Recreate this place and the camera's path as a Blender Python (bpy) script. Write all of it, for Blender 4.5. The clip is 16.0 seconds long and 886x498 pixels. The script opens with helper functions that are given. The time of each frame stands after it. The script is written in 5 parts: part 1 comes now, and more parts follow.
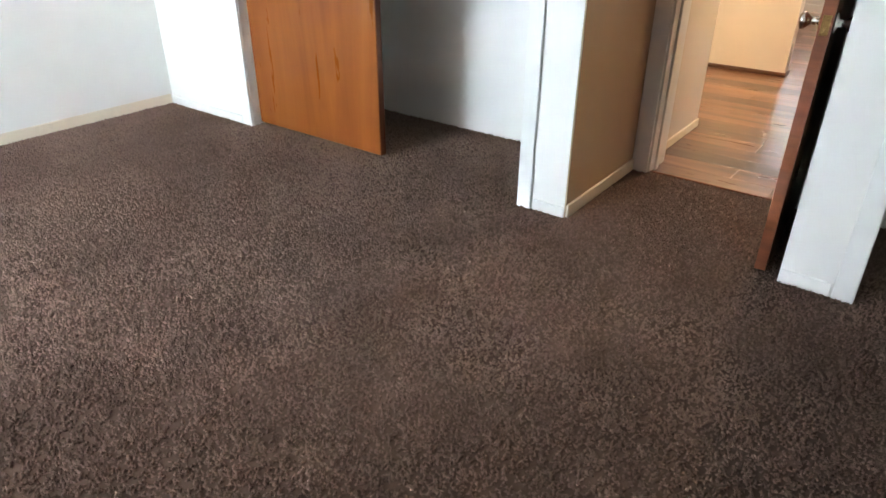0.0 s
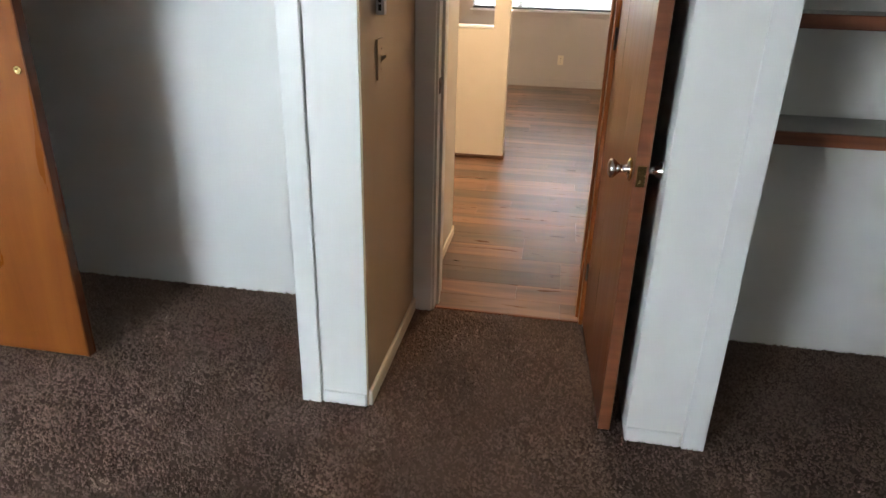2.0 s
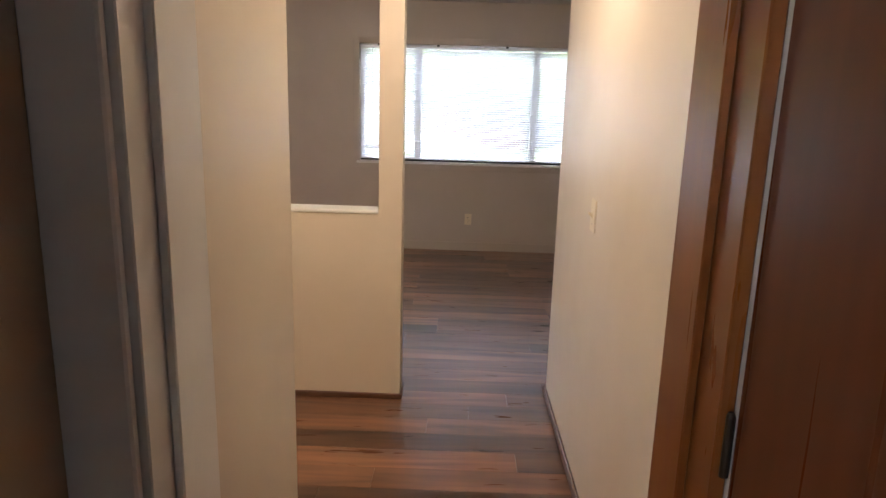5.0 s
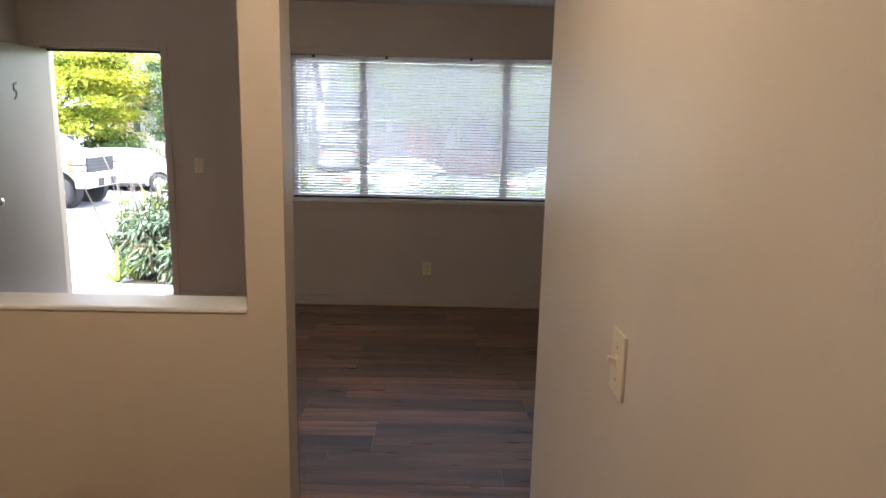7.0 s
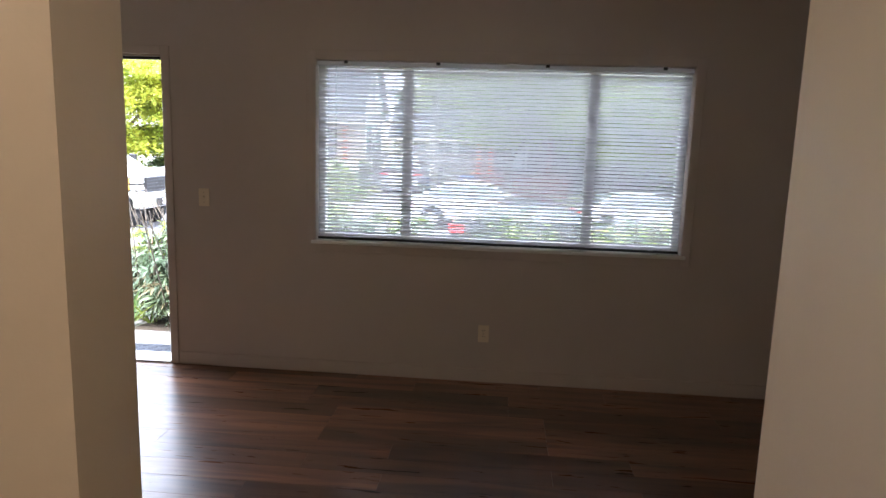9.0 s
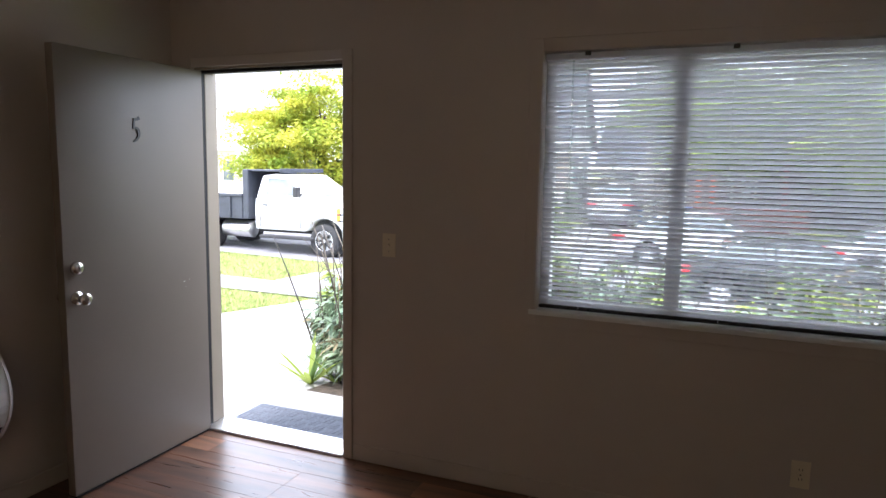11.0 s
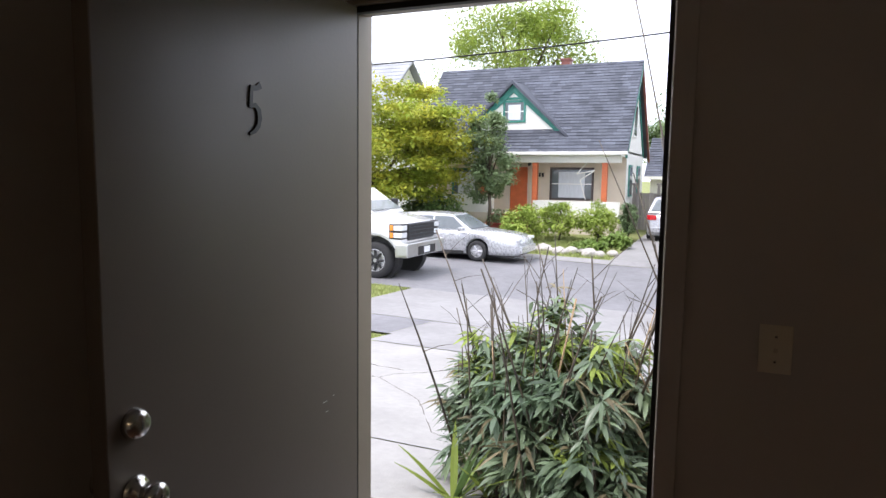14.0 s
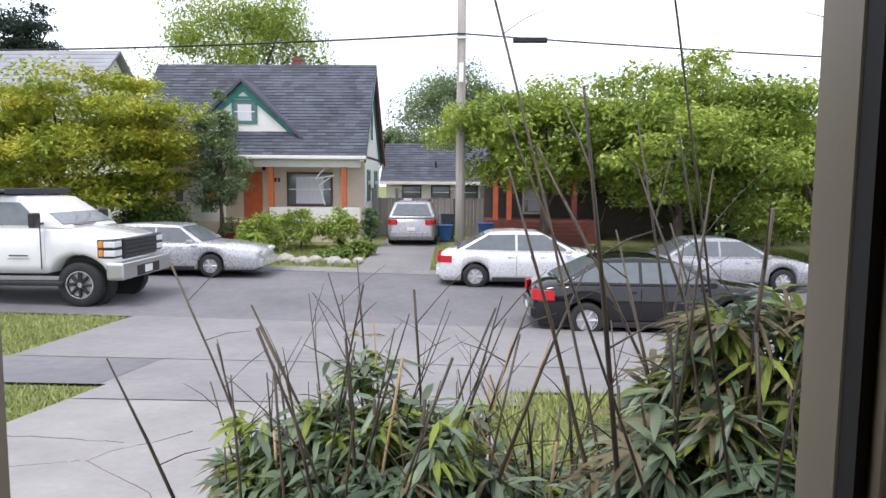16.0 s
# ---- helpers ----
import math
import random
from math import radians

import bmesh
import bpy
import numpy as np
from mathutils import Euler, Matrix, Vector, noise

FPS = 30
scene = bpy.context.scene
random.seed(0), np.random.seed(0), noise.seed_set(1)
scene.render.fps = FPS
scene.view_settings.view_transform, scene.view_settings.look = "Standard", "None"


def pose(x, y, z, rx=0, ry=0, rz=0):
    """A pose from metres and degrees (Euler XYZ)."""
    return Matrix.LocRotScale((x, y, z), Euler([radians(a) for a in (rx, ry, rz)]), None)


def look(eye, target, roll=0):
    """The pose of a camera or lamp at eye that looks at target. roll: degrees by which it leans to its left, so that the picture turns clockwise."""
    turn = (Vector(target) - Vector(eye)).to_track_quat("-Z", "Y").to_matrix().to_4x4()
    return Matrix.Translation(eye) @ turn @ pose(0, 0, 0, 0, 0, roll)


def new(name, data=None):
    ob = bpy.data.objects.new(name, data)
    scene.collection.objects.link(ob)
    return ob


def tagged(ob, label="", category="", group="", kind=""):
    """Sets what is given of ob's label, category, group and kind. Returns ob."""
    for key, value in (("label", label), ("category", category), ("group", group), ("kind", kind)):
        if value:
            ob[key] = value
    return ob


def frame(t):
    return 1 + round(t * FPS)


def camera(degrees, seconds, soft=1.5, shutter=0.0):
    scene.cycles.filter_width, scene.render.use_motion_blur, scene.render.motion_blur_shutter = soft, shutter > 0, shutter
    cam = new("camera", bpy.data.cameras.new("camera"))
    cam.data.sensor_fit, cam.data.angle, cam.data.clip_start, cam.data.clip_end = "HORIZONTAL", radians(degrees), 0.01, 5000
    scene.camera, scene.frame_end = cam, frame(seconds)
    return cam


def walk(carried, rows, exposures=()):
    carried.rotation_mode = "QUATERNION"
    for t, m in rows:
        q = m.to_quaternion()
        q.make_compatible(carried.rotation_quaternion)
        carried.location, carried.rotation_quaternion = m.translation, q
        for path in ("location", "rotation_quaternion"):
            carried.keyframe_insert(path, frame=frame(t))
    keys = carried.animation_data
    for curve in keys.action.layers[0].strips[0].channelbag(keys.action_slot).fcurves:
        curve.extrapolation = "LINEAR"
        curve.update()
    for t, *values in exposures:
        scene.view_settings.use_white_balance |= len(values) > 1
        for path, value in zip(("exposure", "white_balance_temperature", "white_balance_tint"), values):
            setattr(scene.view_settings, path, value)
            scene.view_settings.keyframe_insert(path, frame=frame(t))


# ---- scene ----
cam = camera(67.7, 16.0)
PATH = [
    (0, (0.49, -3.901, 1.219), (-0.561, -2.491, 0.267), 0.4),
    (0.5, (0.346, -3.812, 1.256), (-0.579, -2.304, 0.323), 0.6),
    (1, (0.167, -3.724, 1.286), (-0.555, -2.088, 0.391), 0.9),
    (1.5, (0.013, -3.588, 1.346), (-0.439, -1.835, 0.496), 1.3),
    (2, (-0.076, -3.347, 1.391), (-0.374, -1.535, 0.597), 1.5),
    (2.5, (-0.142, -3.073, 1.432), (-0.358, -1.224, 0.704), 1.4),
    (3, (-0.19, -2.773, 1.482), (-0.387, -0.9, 0.81), 1.3),
    (3.5, (-0.178, -2.461, 1.507), (-0.347, -0.561, 0.906), 1.2),
    (4, (-0.187, -2.128, 1.52), (-0.334, -0.208, 0.979), 1.2),
    (4.5, (-0.216, -1.812, 1.529), (-0.309, 0.127, 1.044), 1.3),
    (4.7, (-0.209, -1.689, 1.513), (-0.276, 0.255, 1.049), 1.5),
    (7, (-0.024, -0.225, 1.532), (0.006, 1.74, 1.157), 1.3),
    (7.5, (-0.021, 0.08, 1.523), (-0.03, 2.048, 1.167), 1.5),
    (8, (0.005, 0.397, 1.526), (-0.049, 2.367, 1.185), 1.3),
    (8.2, (0.019, 0.521, 1.534), (-0.054, 2.491, 1.198), 1.6),
    (10.3, (-0.189, 1.907, 1.559), (-0.755, 3.805, 1.281), 1.0),
    (10.5, (-0.247, 2.053, 1.558), (-0.908, 3.92, 1.284), 1.1),
    (11, (-0.465, 2.291, 1.538), (-1.215, 4.128, 1.291), 1.0),
    (11.5, (-0.727, 2.531, 1.512), (-1.557, 4.335, 1.275), 1.0),
    (12, (-1.008, 2.727, 1.494), (-1.914, 4.495, 1.265), 1.1),
    (12.5, (-1.261, 2.947, 1.52), (-2.21, 4.689, 1.264), 0.8),
    (13, (-1.517, 3.137, 1.533), (-2.472, 4.878, 1.296), 0.2),
    (13.5, (-1.797, 3.295, 1.538), (-2.72, 5.054, 1.31), 0.7),
    (14, (-2.033, 3.486, 1.54), (-2.848, 5.3, 1.324), 0.8),
    (14.5, (-2.23, 3.742, 1.55), (-2.902, 5.615, 1.347), 0.6),
    (15, (-2.418, 4.017, 1.551), (-2.941, 5.937, 1.351), 0.6),
    (15.5, (-2.527, 4.299, 1.545), (-2.808, 6.269, 1.35), 0.5),
    (16, (-2.595, 4.607, 1.519), (-2.642, 6.597, 1.328), 0.4),
]
walk(cam, [(t, look(e, g, r)) for t, e, g, r in PATH],
     exposures=[(t, stops, 6350 if t < 4 or t > 13.2 else 6050, 13 if t < 3.2 else 18) for t, stops in ((0, 5.5), (1.5, 5.05), (3, 4.75), (3.5, 4.6), (4.7, 4.15), (7, 3.05), (8.2, 2.85), (10.3, 2.4), (11, 2.1), (12, 1.6), (12.5, 1.3), (13, 1.0), (13.5, 0.85), (14, 0.7), (14.5, 0.6), (15, 0.4), (16, 0.05))])

# ---- world, sun, large lights ----
world = bpy.data.worlds.new("sky")
scene.world = world
world.use_nodes = True
wn, wl = world.node_tree.nodes, world.node_tree.links
sky = wn.new("ShaderNodeTexSky")
sky.sky_type, sky.sun_disc = "NISHITA", False
sky.sun_elevation, sky.sun_rotation = radians(52), radians(200)
cloud = wn.new("ShaderNodeTexNoise")
cloud.inputs["Scale"].default_value, cloud.inputs["Detail"].default_value = 2.2, 6
ramp = wn.new("ShaderNodeValToRGB")
ramp.color_ramp.elements[0].position, ramp.color_ramp.elements[0].color = 0.3, (9.0, 10.0, 11.2, 1)
ramp.color_ramp.elements[1].position, ramp.color_ramp.elements[1].color = 0.7, (11.2, 11.7, 12.3, 1)
veil = wn.new("ShaderNodeMixRGB")
veil.inputs[0].default_value = 0.88
wl.new(cloud.outputs["Fac"], ramp.inputs[0])
wl.new(sky.outputs[0], veil.inputs[1])
wl.new(ramp.outputs[0], veil.inputs[2])
wl.new(veil.outputs[0], wn["Background"].inputs["Color"])
wn["Background"].inputs["Strength"].default_value = 0.145


def lamp(name, kind, m, energy, color=(1, 1, 1), **settings):
    data = bpy.data.lights.new(name, kind)
    data.energy, data.color = energy, color
    for key, value in settings.items():
        if key == "size":
            data.size = value
        elif key == "size_y":
            data.shape, data.size_y = "RECTANGLE", value
        elif key == "angle":
            data.angle = value
        elif key == "radius":
            data.shadow_soft_size = value
    ob = new(name, data)
    ob.matrix_world = m
    return ob


lamp("sun", "SUN", look((0, 0, 30), (9, 13, 0)), 1.9, (1, 0.96, 0.9), angle=radians(14))
# the sky's light through the bedroom window
lamp("bedroom_daylight", "AREA", look((-2.3, -5.52, 1.6), (-1.9, 0, 1.1)), 1.3, (0.78, 0.90, 1), size=1.1, size_y=1.0)
# bulbs of the hall and the kitchen
lamp("hall_bulb", "POINT", pose(-0.14, 0.75, 2.27), 2.0, (1, 0.80, 0.56), radius=0.07)
lamp("kitchen_bulb", "POINT", pose(-1.9, 0.85, 2.27), 2.0, (1, 0.76, 0.48), radius=0.07)

# ---- materials ----
def material(name, color, rough=0.6, var=0.12, shift=0.0, scale=6.0, fine=0.0, bump=0.0, bump_scale=200.0, metal=0.0, per=0.0, island=0.0,
             tint=None, stretch=None, spec=0.5, coat=0.0, trans=0.0, glow=None):
    m = bpy.data.materials.new(name)
    m.use_nodes = True
    n, l = m.node_tree.nodes, m.node_tree.links
    b = n["Principled BSDF"]
    b.inputs["Roughness"].default_value, b.inputs["Metallic"].default_value = rough, metal
    b.inputs["Specular IOR Level"].default_value = spec
    b.inputs["Coat Weight"].default_value = coat
    if trans:
        b.inputs["Transmission Weight"].default_value = trans
    co = n.new("ShaderNodeTexCoord")
    src = co.outputs["Object"]
    if shift:
        # every piece cut from another place of the pattern
        put = n.new("ShaderNodeVectorMath")
        put.operation = "MULTIPLY_ADD"
        put.inputs[1].default_value = (shift, shift * 1.7, 0)
        l.new(n.new("ShaderNodeObjectInfo").outputs["Random"], put.inputs[0])
        l.new(src, put.inputs[2])
        src = put.outputs[0]
    if stretch:
        mp = n.new("ShaderNodeMapping")
        mp.inputs["Scale"].default_value = stretch
        l.new(src, mp.inputs["Vector"])
        src = mp.outputs["Vector"]

    def noise_at(s, detail=5):
        t = n.new("ShaderNodeTexNoise")
        t.inputs["Scale"].default_value, t.inputs["Detail"].default_value = s, detail
        l.new(src, t.inputs["Vector"])
        return t.outputs["Fac"]

    mix = n.new("ShaderNodeMixRGB")
    dark = tuple(c * (1 - var) for c in color) if tint is None else tint
    lite = tuple(min(1, c * (1 + var)) for c in color) if tint is None else color
    mix.inputs[1].default_value, mix.inputs[2].default_value = (*dark, 1), (*lite, 1)
    sharp = n.new("ShaderNodeMapRange")
    sharp.inputs["From Min"].default_value, sharp.inputs["From Max"].default_value = 0.3, 0.7
    l.new(noise_at(scale), sharp.inputs["Value"])
    l.new(sharp.outputs[0], mix.inputs[0])
    out = mix.outputs[0]

    def shade(value, amount):
        rng = n.new("ShaderNodeMapRange")
        rng.inputs["To Min"].default_value, rng.inputs["To Max"].default_value = 1 - amount, 1 + amount
        l.new(value, rng.inputs["Value"])
        mul = n.new("ShaderNodeVectorMath")
        mul.operation = "SCALE"
        l.new(out, mul.inputs[0])
        l.new(rng.outputs[0], mul.inputs["Scale"])
        return mul.outputs[0]

    if fine:
        out = shade(noise_at(scale * 12, 3), fine)
    if per:
        out = shade(n.new("ShaderNodeObjectInfo").outputs["Random"], per)
    if island:
        out = shade(n.new("ShaderNodeNewGeometry").outputs["Random Per Island"], island)
    l.new(out, b.inputs["Base Color"])
    if bump:
        bp = n.new("ShaderNodeBump")
        bp.inputs["Strength"].default_value, bp.inputs["Distance"].default_value = bump, 0.01
        l.new(noise_at(bump_scale, 3), bp.inputs["Height"])
        l.new(bp.outputs[0], b.inputs["Normal"])
    rr = n.new("ShaderNodeMapRange")
    rr.inputs["To Min"].default_value, rr.inputs["To Max"].default_value = max(0, rough - 0.08), min(1, rough + 0.08)
    l.new(noise_at(scale * 3), rr.inputs["Value"])
    l.new(rr.outputs[0], b.inputs["Roughness"])
    if glow:
        b.inputs["Emission Color"].default_value, b.inputs["Emission Strength"].default_value = (*glow[0], 1), glow[1]
    return m


def wood(name, a, c, grain=(2.0, 40, 40), rough=0.35, per=0.0, bump=0.08, coat=0.0, swirl=0.0, spec=0.5, shift=0.0, fine=0.12):
    """Wood with long grain along the axis whose scale is small."""
    m = material(name, a, rough, tint=c, scale=1.0, stretch=grain, per=per, bump=bump, bump_scale=3.0, fine=fine, coat=coat, spec=spec, shift=shift)
    if swirl:
        for t in m.node_tree.nodes:
            if t.type == "TEX_NOISE":
                t.inputs["Distortion"].default_value = swirl
    return m


M = {}
M["paint"] = material("white_wall_paint", (0.80, 0.79, 0.75), 0.42, var=0.025, scale=2.5, bump=0.045, bump_scale=170)
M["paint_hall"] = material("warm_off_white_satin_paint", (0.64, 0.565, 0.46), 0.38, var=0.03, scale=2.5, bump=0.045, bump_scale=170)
# the white wall paint with shade and the door's orange bounce in its colour
M["paint_warm_shade"] = material("warm_shaded_wall_paint", (0.47, 0.35, 0.225), 0.5, var=0.04, scale=2.5, bump=0.045, bump_scale=170)
M["paint_living"] = material("cream_wall_paint", (0.55, 0.49, 0.435), 0.45, var=0.03, scale=2.5, bump=0.045, bump_scale=170)
M["trim"] = material("white_trim_enamel", (0.80, 0.80, 0.77), 0.35, var=0.03, scale=8, bump=0.03, bump_scale=60)
M["trim_cream"] = material("cream_trim_enamel", (0.74, 0.66, 0.52), 0.4, var=0.04, scale=8)
M["ceiling"] = material("ceiling_plaster", (0.62, 0.60, 0.56), 0.8, var=0.03, scale=3, bump=0.25, bump_scale=120)
M["shoe"] = wood("dark_cove_base", (0.13, 0.06, 0.03), (0.08, 0.035, 0.018), rough=0.4)
M["plank"] = wood("walnut_plank", (0.25, 0.115, 0.058), (0.062, 0.028, 0.017), (1.1, 10, 10), 0.30, per=0.5, bump=0.04, swirl=0.9, spec=0.8, shift=41, fine=0.06)
M["seam"] = material("dark_floor_seam", (0.05, 0.028, 0.018), 0.7)
M["door_wood"] = wood("orange_birch_veneer", (0.29, 0.090, 0.018), (0.19, 0.048, 0.009), (4, 4, 0.5), 0.30, bump=0, spec=0.35, swirl=1.6, fine=0.05)
M["door_dark"] = wood("red_brown_veneer", (0.165, 0.041, 0.011), (0.110, 0.026, 0.008), (14, 14, 0.35), 0.30, bump=0, spec=0.28, fine=0.03)
M["cleat"] = wood("red_brown_shelf_edge", (0.26, 0.085, 0.035), (0.15, 0.045, 0.02), (1, 30, 30), 0.45)
M["shelf"] = material("grey_painted_shelf", (0.42, 0.41, 0.39), 0.6, var=0.06)
M["carpet_base"] = material("carpet_backing", (0.135, 0.088, 0.066), 1.0, var=0.2, scale=3, spec=0.1)
M["tuft"] = material("brown_carpet_pile", (0.200, 0.132, 0.101), 1.0, var=0.22, scale=1.6, island=0.17, spec=0.08)
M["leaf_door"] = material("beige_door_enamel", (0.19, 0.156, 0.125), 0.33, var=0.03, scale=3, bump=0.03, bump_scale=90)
M["frame_enamel"] = material("tan_door_frame_enamel", (0.30, 0.25, 0.19), 0.38, var=0.04, scale=5, bump=0.03, bump_scale=90)
M["chrome"] = material("satin_chrome", (0.72, 0.70, 0.66), 0.2, metal=1.0, var=0.05)
M["brass"] = material("old_brass", (0.62, 0.42, 0.18), 0.25, metal=1.0, var=0.15, scale=40)
M["black"] = material("black_paint", (0.018, 0.017, 0.018), 0.4, var=0.2)
M["bronze"] = material("dark_bronze", (0.06, 0.04, 0.03), 0.4, metal=0.8)
M["ivory"] = material("ivory_plastic", (0.76, 0.68, 0.52), 0.35, var=0.04)
M["white_plastic"] = material("white_plastic", (0.80, 0.80, 0.82), 0.35, var=0.02)
M["alu"] = material("aluminium", (0.62, 0.62, 0.62), 0.35, metal=1.0, var=0.06, scale=20)
M["rubber"] = material("weatherstrip_rubber", (0.015, 0.014, 0.014), 0.7)
M["mat"] = material("grey_rubber_mat", (0.09, 0.10, 0.12), 0.8, var=0.2, scale=40, bump=0.2, bump_scale=300)
M["concrete"] = material("pale_concrete", (0.30, 0.29, 0.275), 0.85, var=0.13, scale=1.3, fine=0.14, bump=0.25, bump_scale=60)
M["asphalt"] = material("grey_asphalt", (0.175, 0.172, 0.18), 0.85, var=0.16, scale=0.5, fine=0.25, bump=0.3, bump_scale=80)
M["apron"] = material("old_grey_paving", (0.245, 0.238, 0.235), 0.88, var=0.14, scale=0.6, fine=0.2, bump=0.3, bump_scale=70)
M["lawn"] = material("lawn_soil", (0.25, 0.27, 0.11), 0.95, tint=(0.17, 0.19, 0.07), scale=1.2, fine=0.3, bump=0.5, bump_scale=40, spec=0.1)
M["grass"] = material("grass_blades", (0.34, 0.37, 0.14), 0.7, tint=(0.25, 0.30, 0.10), scale=0.8, island=0.35, spec=0.2)
M["siding"] = material("white_siding", (0.78, 0.77, 0.72), 0.6, var=0.05, scale=1.5)
M["stucco"] = material("cream_stucco", (0.66, 0.58, 0.47), 0.8, var=0.05, scale=2, bump=0.2)
M["shingle"] = material("slate_grey_shingle", (0.080, 0.088, 0.110), 0.85, var=0.2, scale=0.8, fine=0.2, island=0.3, bump=0.3, bump_scale=30)
M["shingle_pale"] = material("pale_grey_shingle", (0.30, 0.31, 0.33), 0.85, var=0.12, scale=0.8, fine=0.2)
M["green_trim"] = material("teal_green_trim", (0.03, 0.20, 0.16), 0.5, var=0.1)
M["rust"] = material("red_brown_trim", (0.20, 0.06, 0.045), 0.5, var=0.15)
M["orange"] = material("orange_painted_wood", (0.56, 0.14, 0.05), 0.5, var=0.12, scale=4)
M["red_step"] = material("red_painted_step", (0.30, 0.055, 0.04), 0.6, var=0.15)
M["fence"] = wood("grey_fence_board", (0.30, 0.27, 0.25), (0.19, 0.17, 0.16), (12, 12, 1), 0.8, per=0.2)
M["brown_house"] = material("dark_brown_siding", (0.075, 0.06, 0.055), 0.7, var=0.15)
M["curtain"] = material("pale_curtain", (0.62, 0.66, 0.70), 0.8, var=0.1, scale=9, stretch=(6, 6, 0.3))
M["car_white"] = material("white_car_paint", (0.80, 0.80, 0.80), 0.22, var=0.02, coat=0.6)
M["car_silver"] = material("silver_car_paint", (0.52, 0.53, 0.55), 0.28, var=0.03, metal=0.35, coat=0.6)
M["car_pale"] = material("pale_silver_paint", (0.72, 0.73, 0.74), 0.28, var=0.03, metal=0.15, coat=0.6)
M["car_grey"] = material("warm_silver_paint", (0.40, 0.40, 0.42), 0.28, var=0.03, metal=0.35, coat=0.6)
M["car_black"] = material("black_car_paint", (0.010, 0.010, 0.012), 0.10, var=0.1, coat=0.3, spec=0.5)
M["car_glass"] = material("dark_car_glass", (0.13, 0.15, 0.16), 0.06, var=0.1, spec=0.7)
M["tyre"] = material("tyre_rubber", (0.022, 0.022, 0.023), 0.8, var=0.2, scale=20)
M["rim"] = material("alloy_rim", (0.60, 0.60, 0.62), 0.3, metal=0.35, var=0.1)
M["under"] = material("black_underbody", (0.02, 0.02, 0.021), 0.7)
M["red_lens"] = material("red_tail_lens", (0.55, 0.02, 0.025), 0.15, var=0.1)
M["amber"] = material("amber_lens", (0.75, 0.28, 0.05), 0.15, var=0.1)
M["clear_lens"] = material("clear_headlamp", (0.70, 0.72, 0.74), 0.1, var=0.1, spec=0.8)
M["dump"] = material("black_dump_body", (0.03, 0.034, 0.045), 0.45, var=0.2)
M["bark"] = material("grey_brown_bark", (0.14, 0.105, 0.08), 0.9, tint=(0.07, 0.05, 0.04), scale=6, stretch=(3, 3, 0.6), bump=0.6, bump_scale=14)
M["pole"] = wood("weathered_pole", (0.47, 0.43, 0.39), (0.33, 0.30, 0.27), (14, 14, 0.7), 0.85)
M["rock"] = material("pale_garden_rock", (0.42, 0.39, 0.36), 0.9, var=0.25, scale=5, bump=0.5, bump_scale=12)
M["cane"] = material("dark_bamboo_cane", (0.10, 0.075, 0.045), 0.5, tint=(0.035, 0.028, 0.022), scale=9, per=0.4)
M["cane_tan"] = material("dry_tan_cane", (0.42, 0.29, 0.16), 0.6, var=0.2)
M["soil"] = material("dark_soil_litter", (0.06, 0.045, 0.03), 0.95, var=0.35, scale=18, bump=0.6, bump_scale=40)
M["bin_blue"] = material("blue_plastic_bin", (0.03, 0.10, 0.30), 0.45)
M["bin_grey"] = material("dark_grey_bin", (0.05, 0.055, 0.065), 0.5)


def foliage(name, color, dark, island=0.35, through_light=0.35, rough=0.55, spec=0.25):
    """Leaves: matt, a little light comes through."""
    m = material(name, color, rough, tint=dark, scale=0.9, island=island, spec=spec)
    n, l = m.node_tree.nodes, m.node_tree.links
    b = n["Principled BSDF"]
    tr = n.new("ShaderNodeBsdfTranslucent")
    add = n.new("ShaderNodeMixShader")
    add.inputs[0].default_value = through_light
    l.new(b.inputs["Base Color"].links[0].from_socket, tr.inputs["Color"])
    l.new(b.outputs[0], add.inputs[1])
    l.new(tr.outputs[0], add.inputs[2])
    l.new(add.outputs[0], n["Material Output"].inputs["Surface"])
    return m


M["slat"] = foliage("white_blind_slat", (0.86, 0.86, 0.88), (0.84, 0.84, 0.86), 0.02, 0.44)
M["maple"] = foliage("yellow_green_maple_leaves", (0.52, 0.48, 0.06), (0.22, 0.33, 0.05), 0.18)
M["lime"] = foliage("light_green_leaves", (0.44, 0.52, 0.11), (0.21, 0.30, 0.06), 0.18)
M["grass_leaf"] = foliage("bright_green_leaves", (0.28, 0.38, 0.10), (0.16, 0.25, 0.06), 0.2)
M["mid"] = foliage("mid_green_leaves", (0.17, 0.26, 0.08), (0.08, 0.14, 0.05))
M["grey_leaf"] = foliage("grey_green_leaves", (0.30, 0.38, 0.20), (0.15, 0.22, 0.11), 0.2)
M["conifer"] = foliage("dark_conifer_needles", (0.06, 0.09, 0.065), (0.03, 0.05, 0.035))
M["bamboo"] = foliage("bamboo_leaves", (0.26, 0.32, 0.19), (0.085, 0.145, 0.085), 0.45, 0.3, 0.36, 0.55)
M["bamboo_new"] = foliage("young_bamboo_leaves", (0.34, 0.40, 0.09), (0.22, 0.30, 0.06))
M["bamboo_dry"] = foliage("dry_bamboo_leaves", (0.28, 0.235, 0.14), (0.16, 0.14, 0.08))


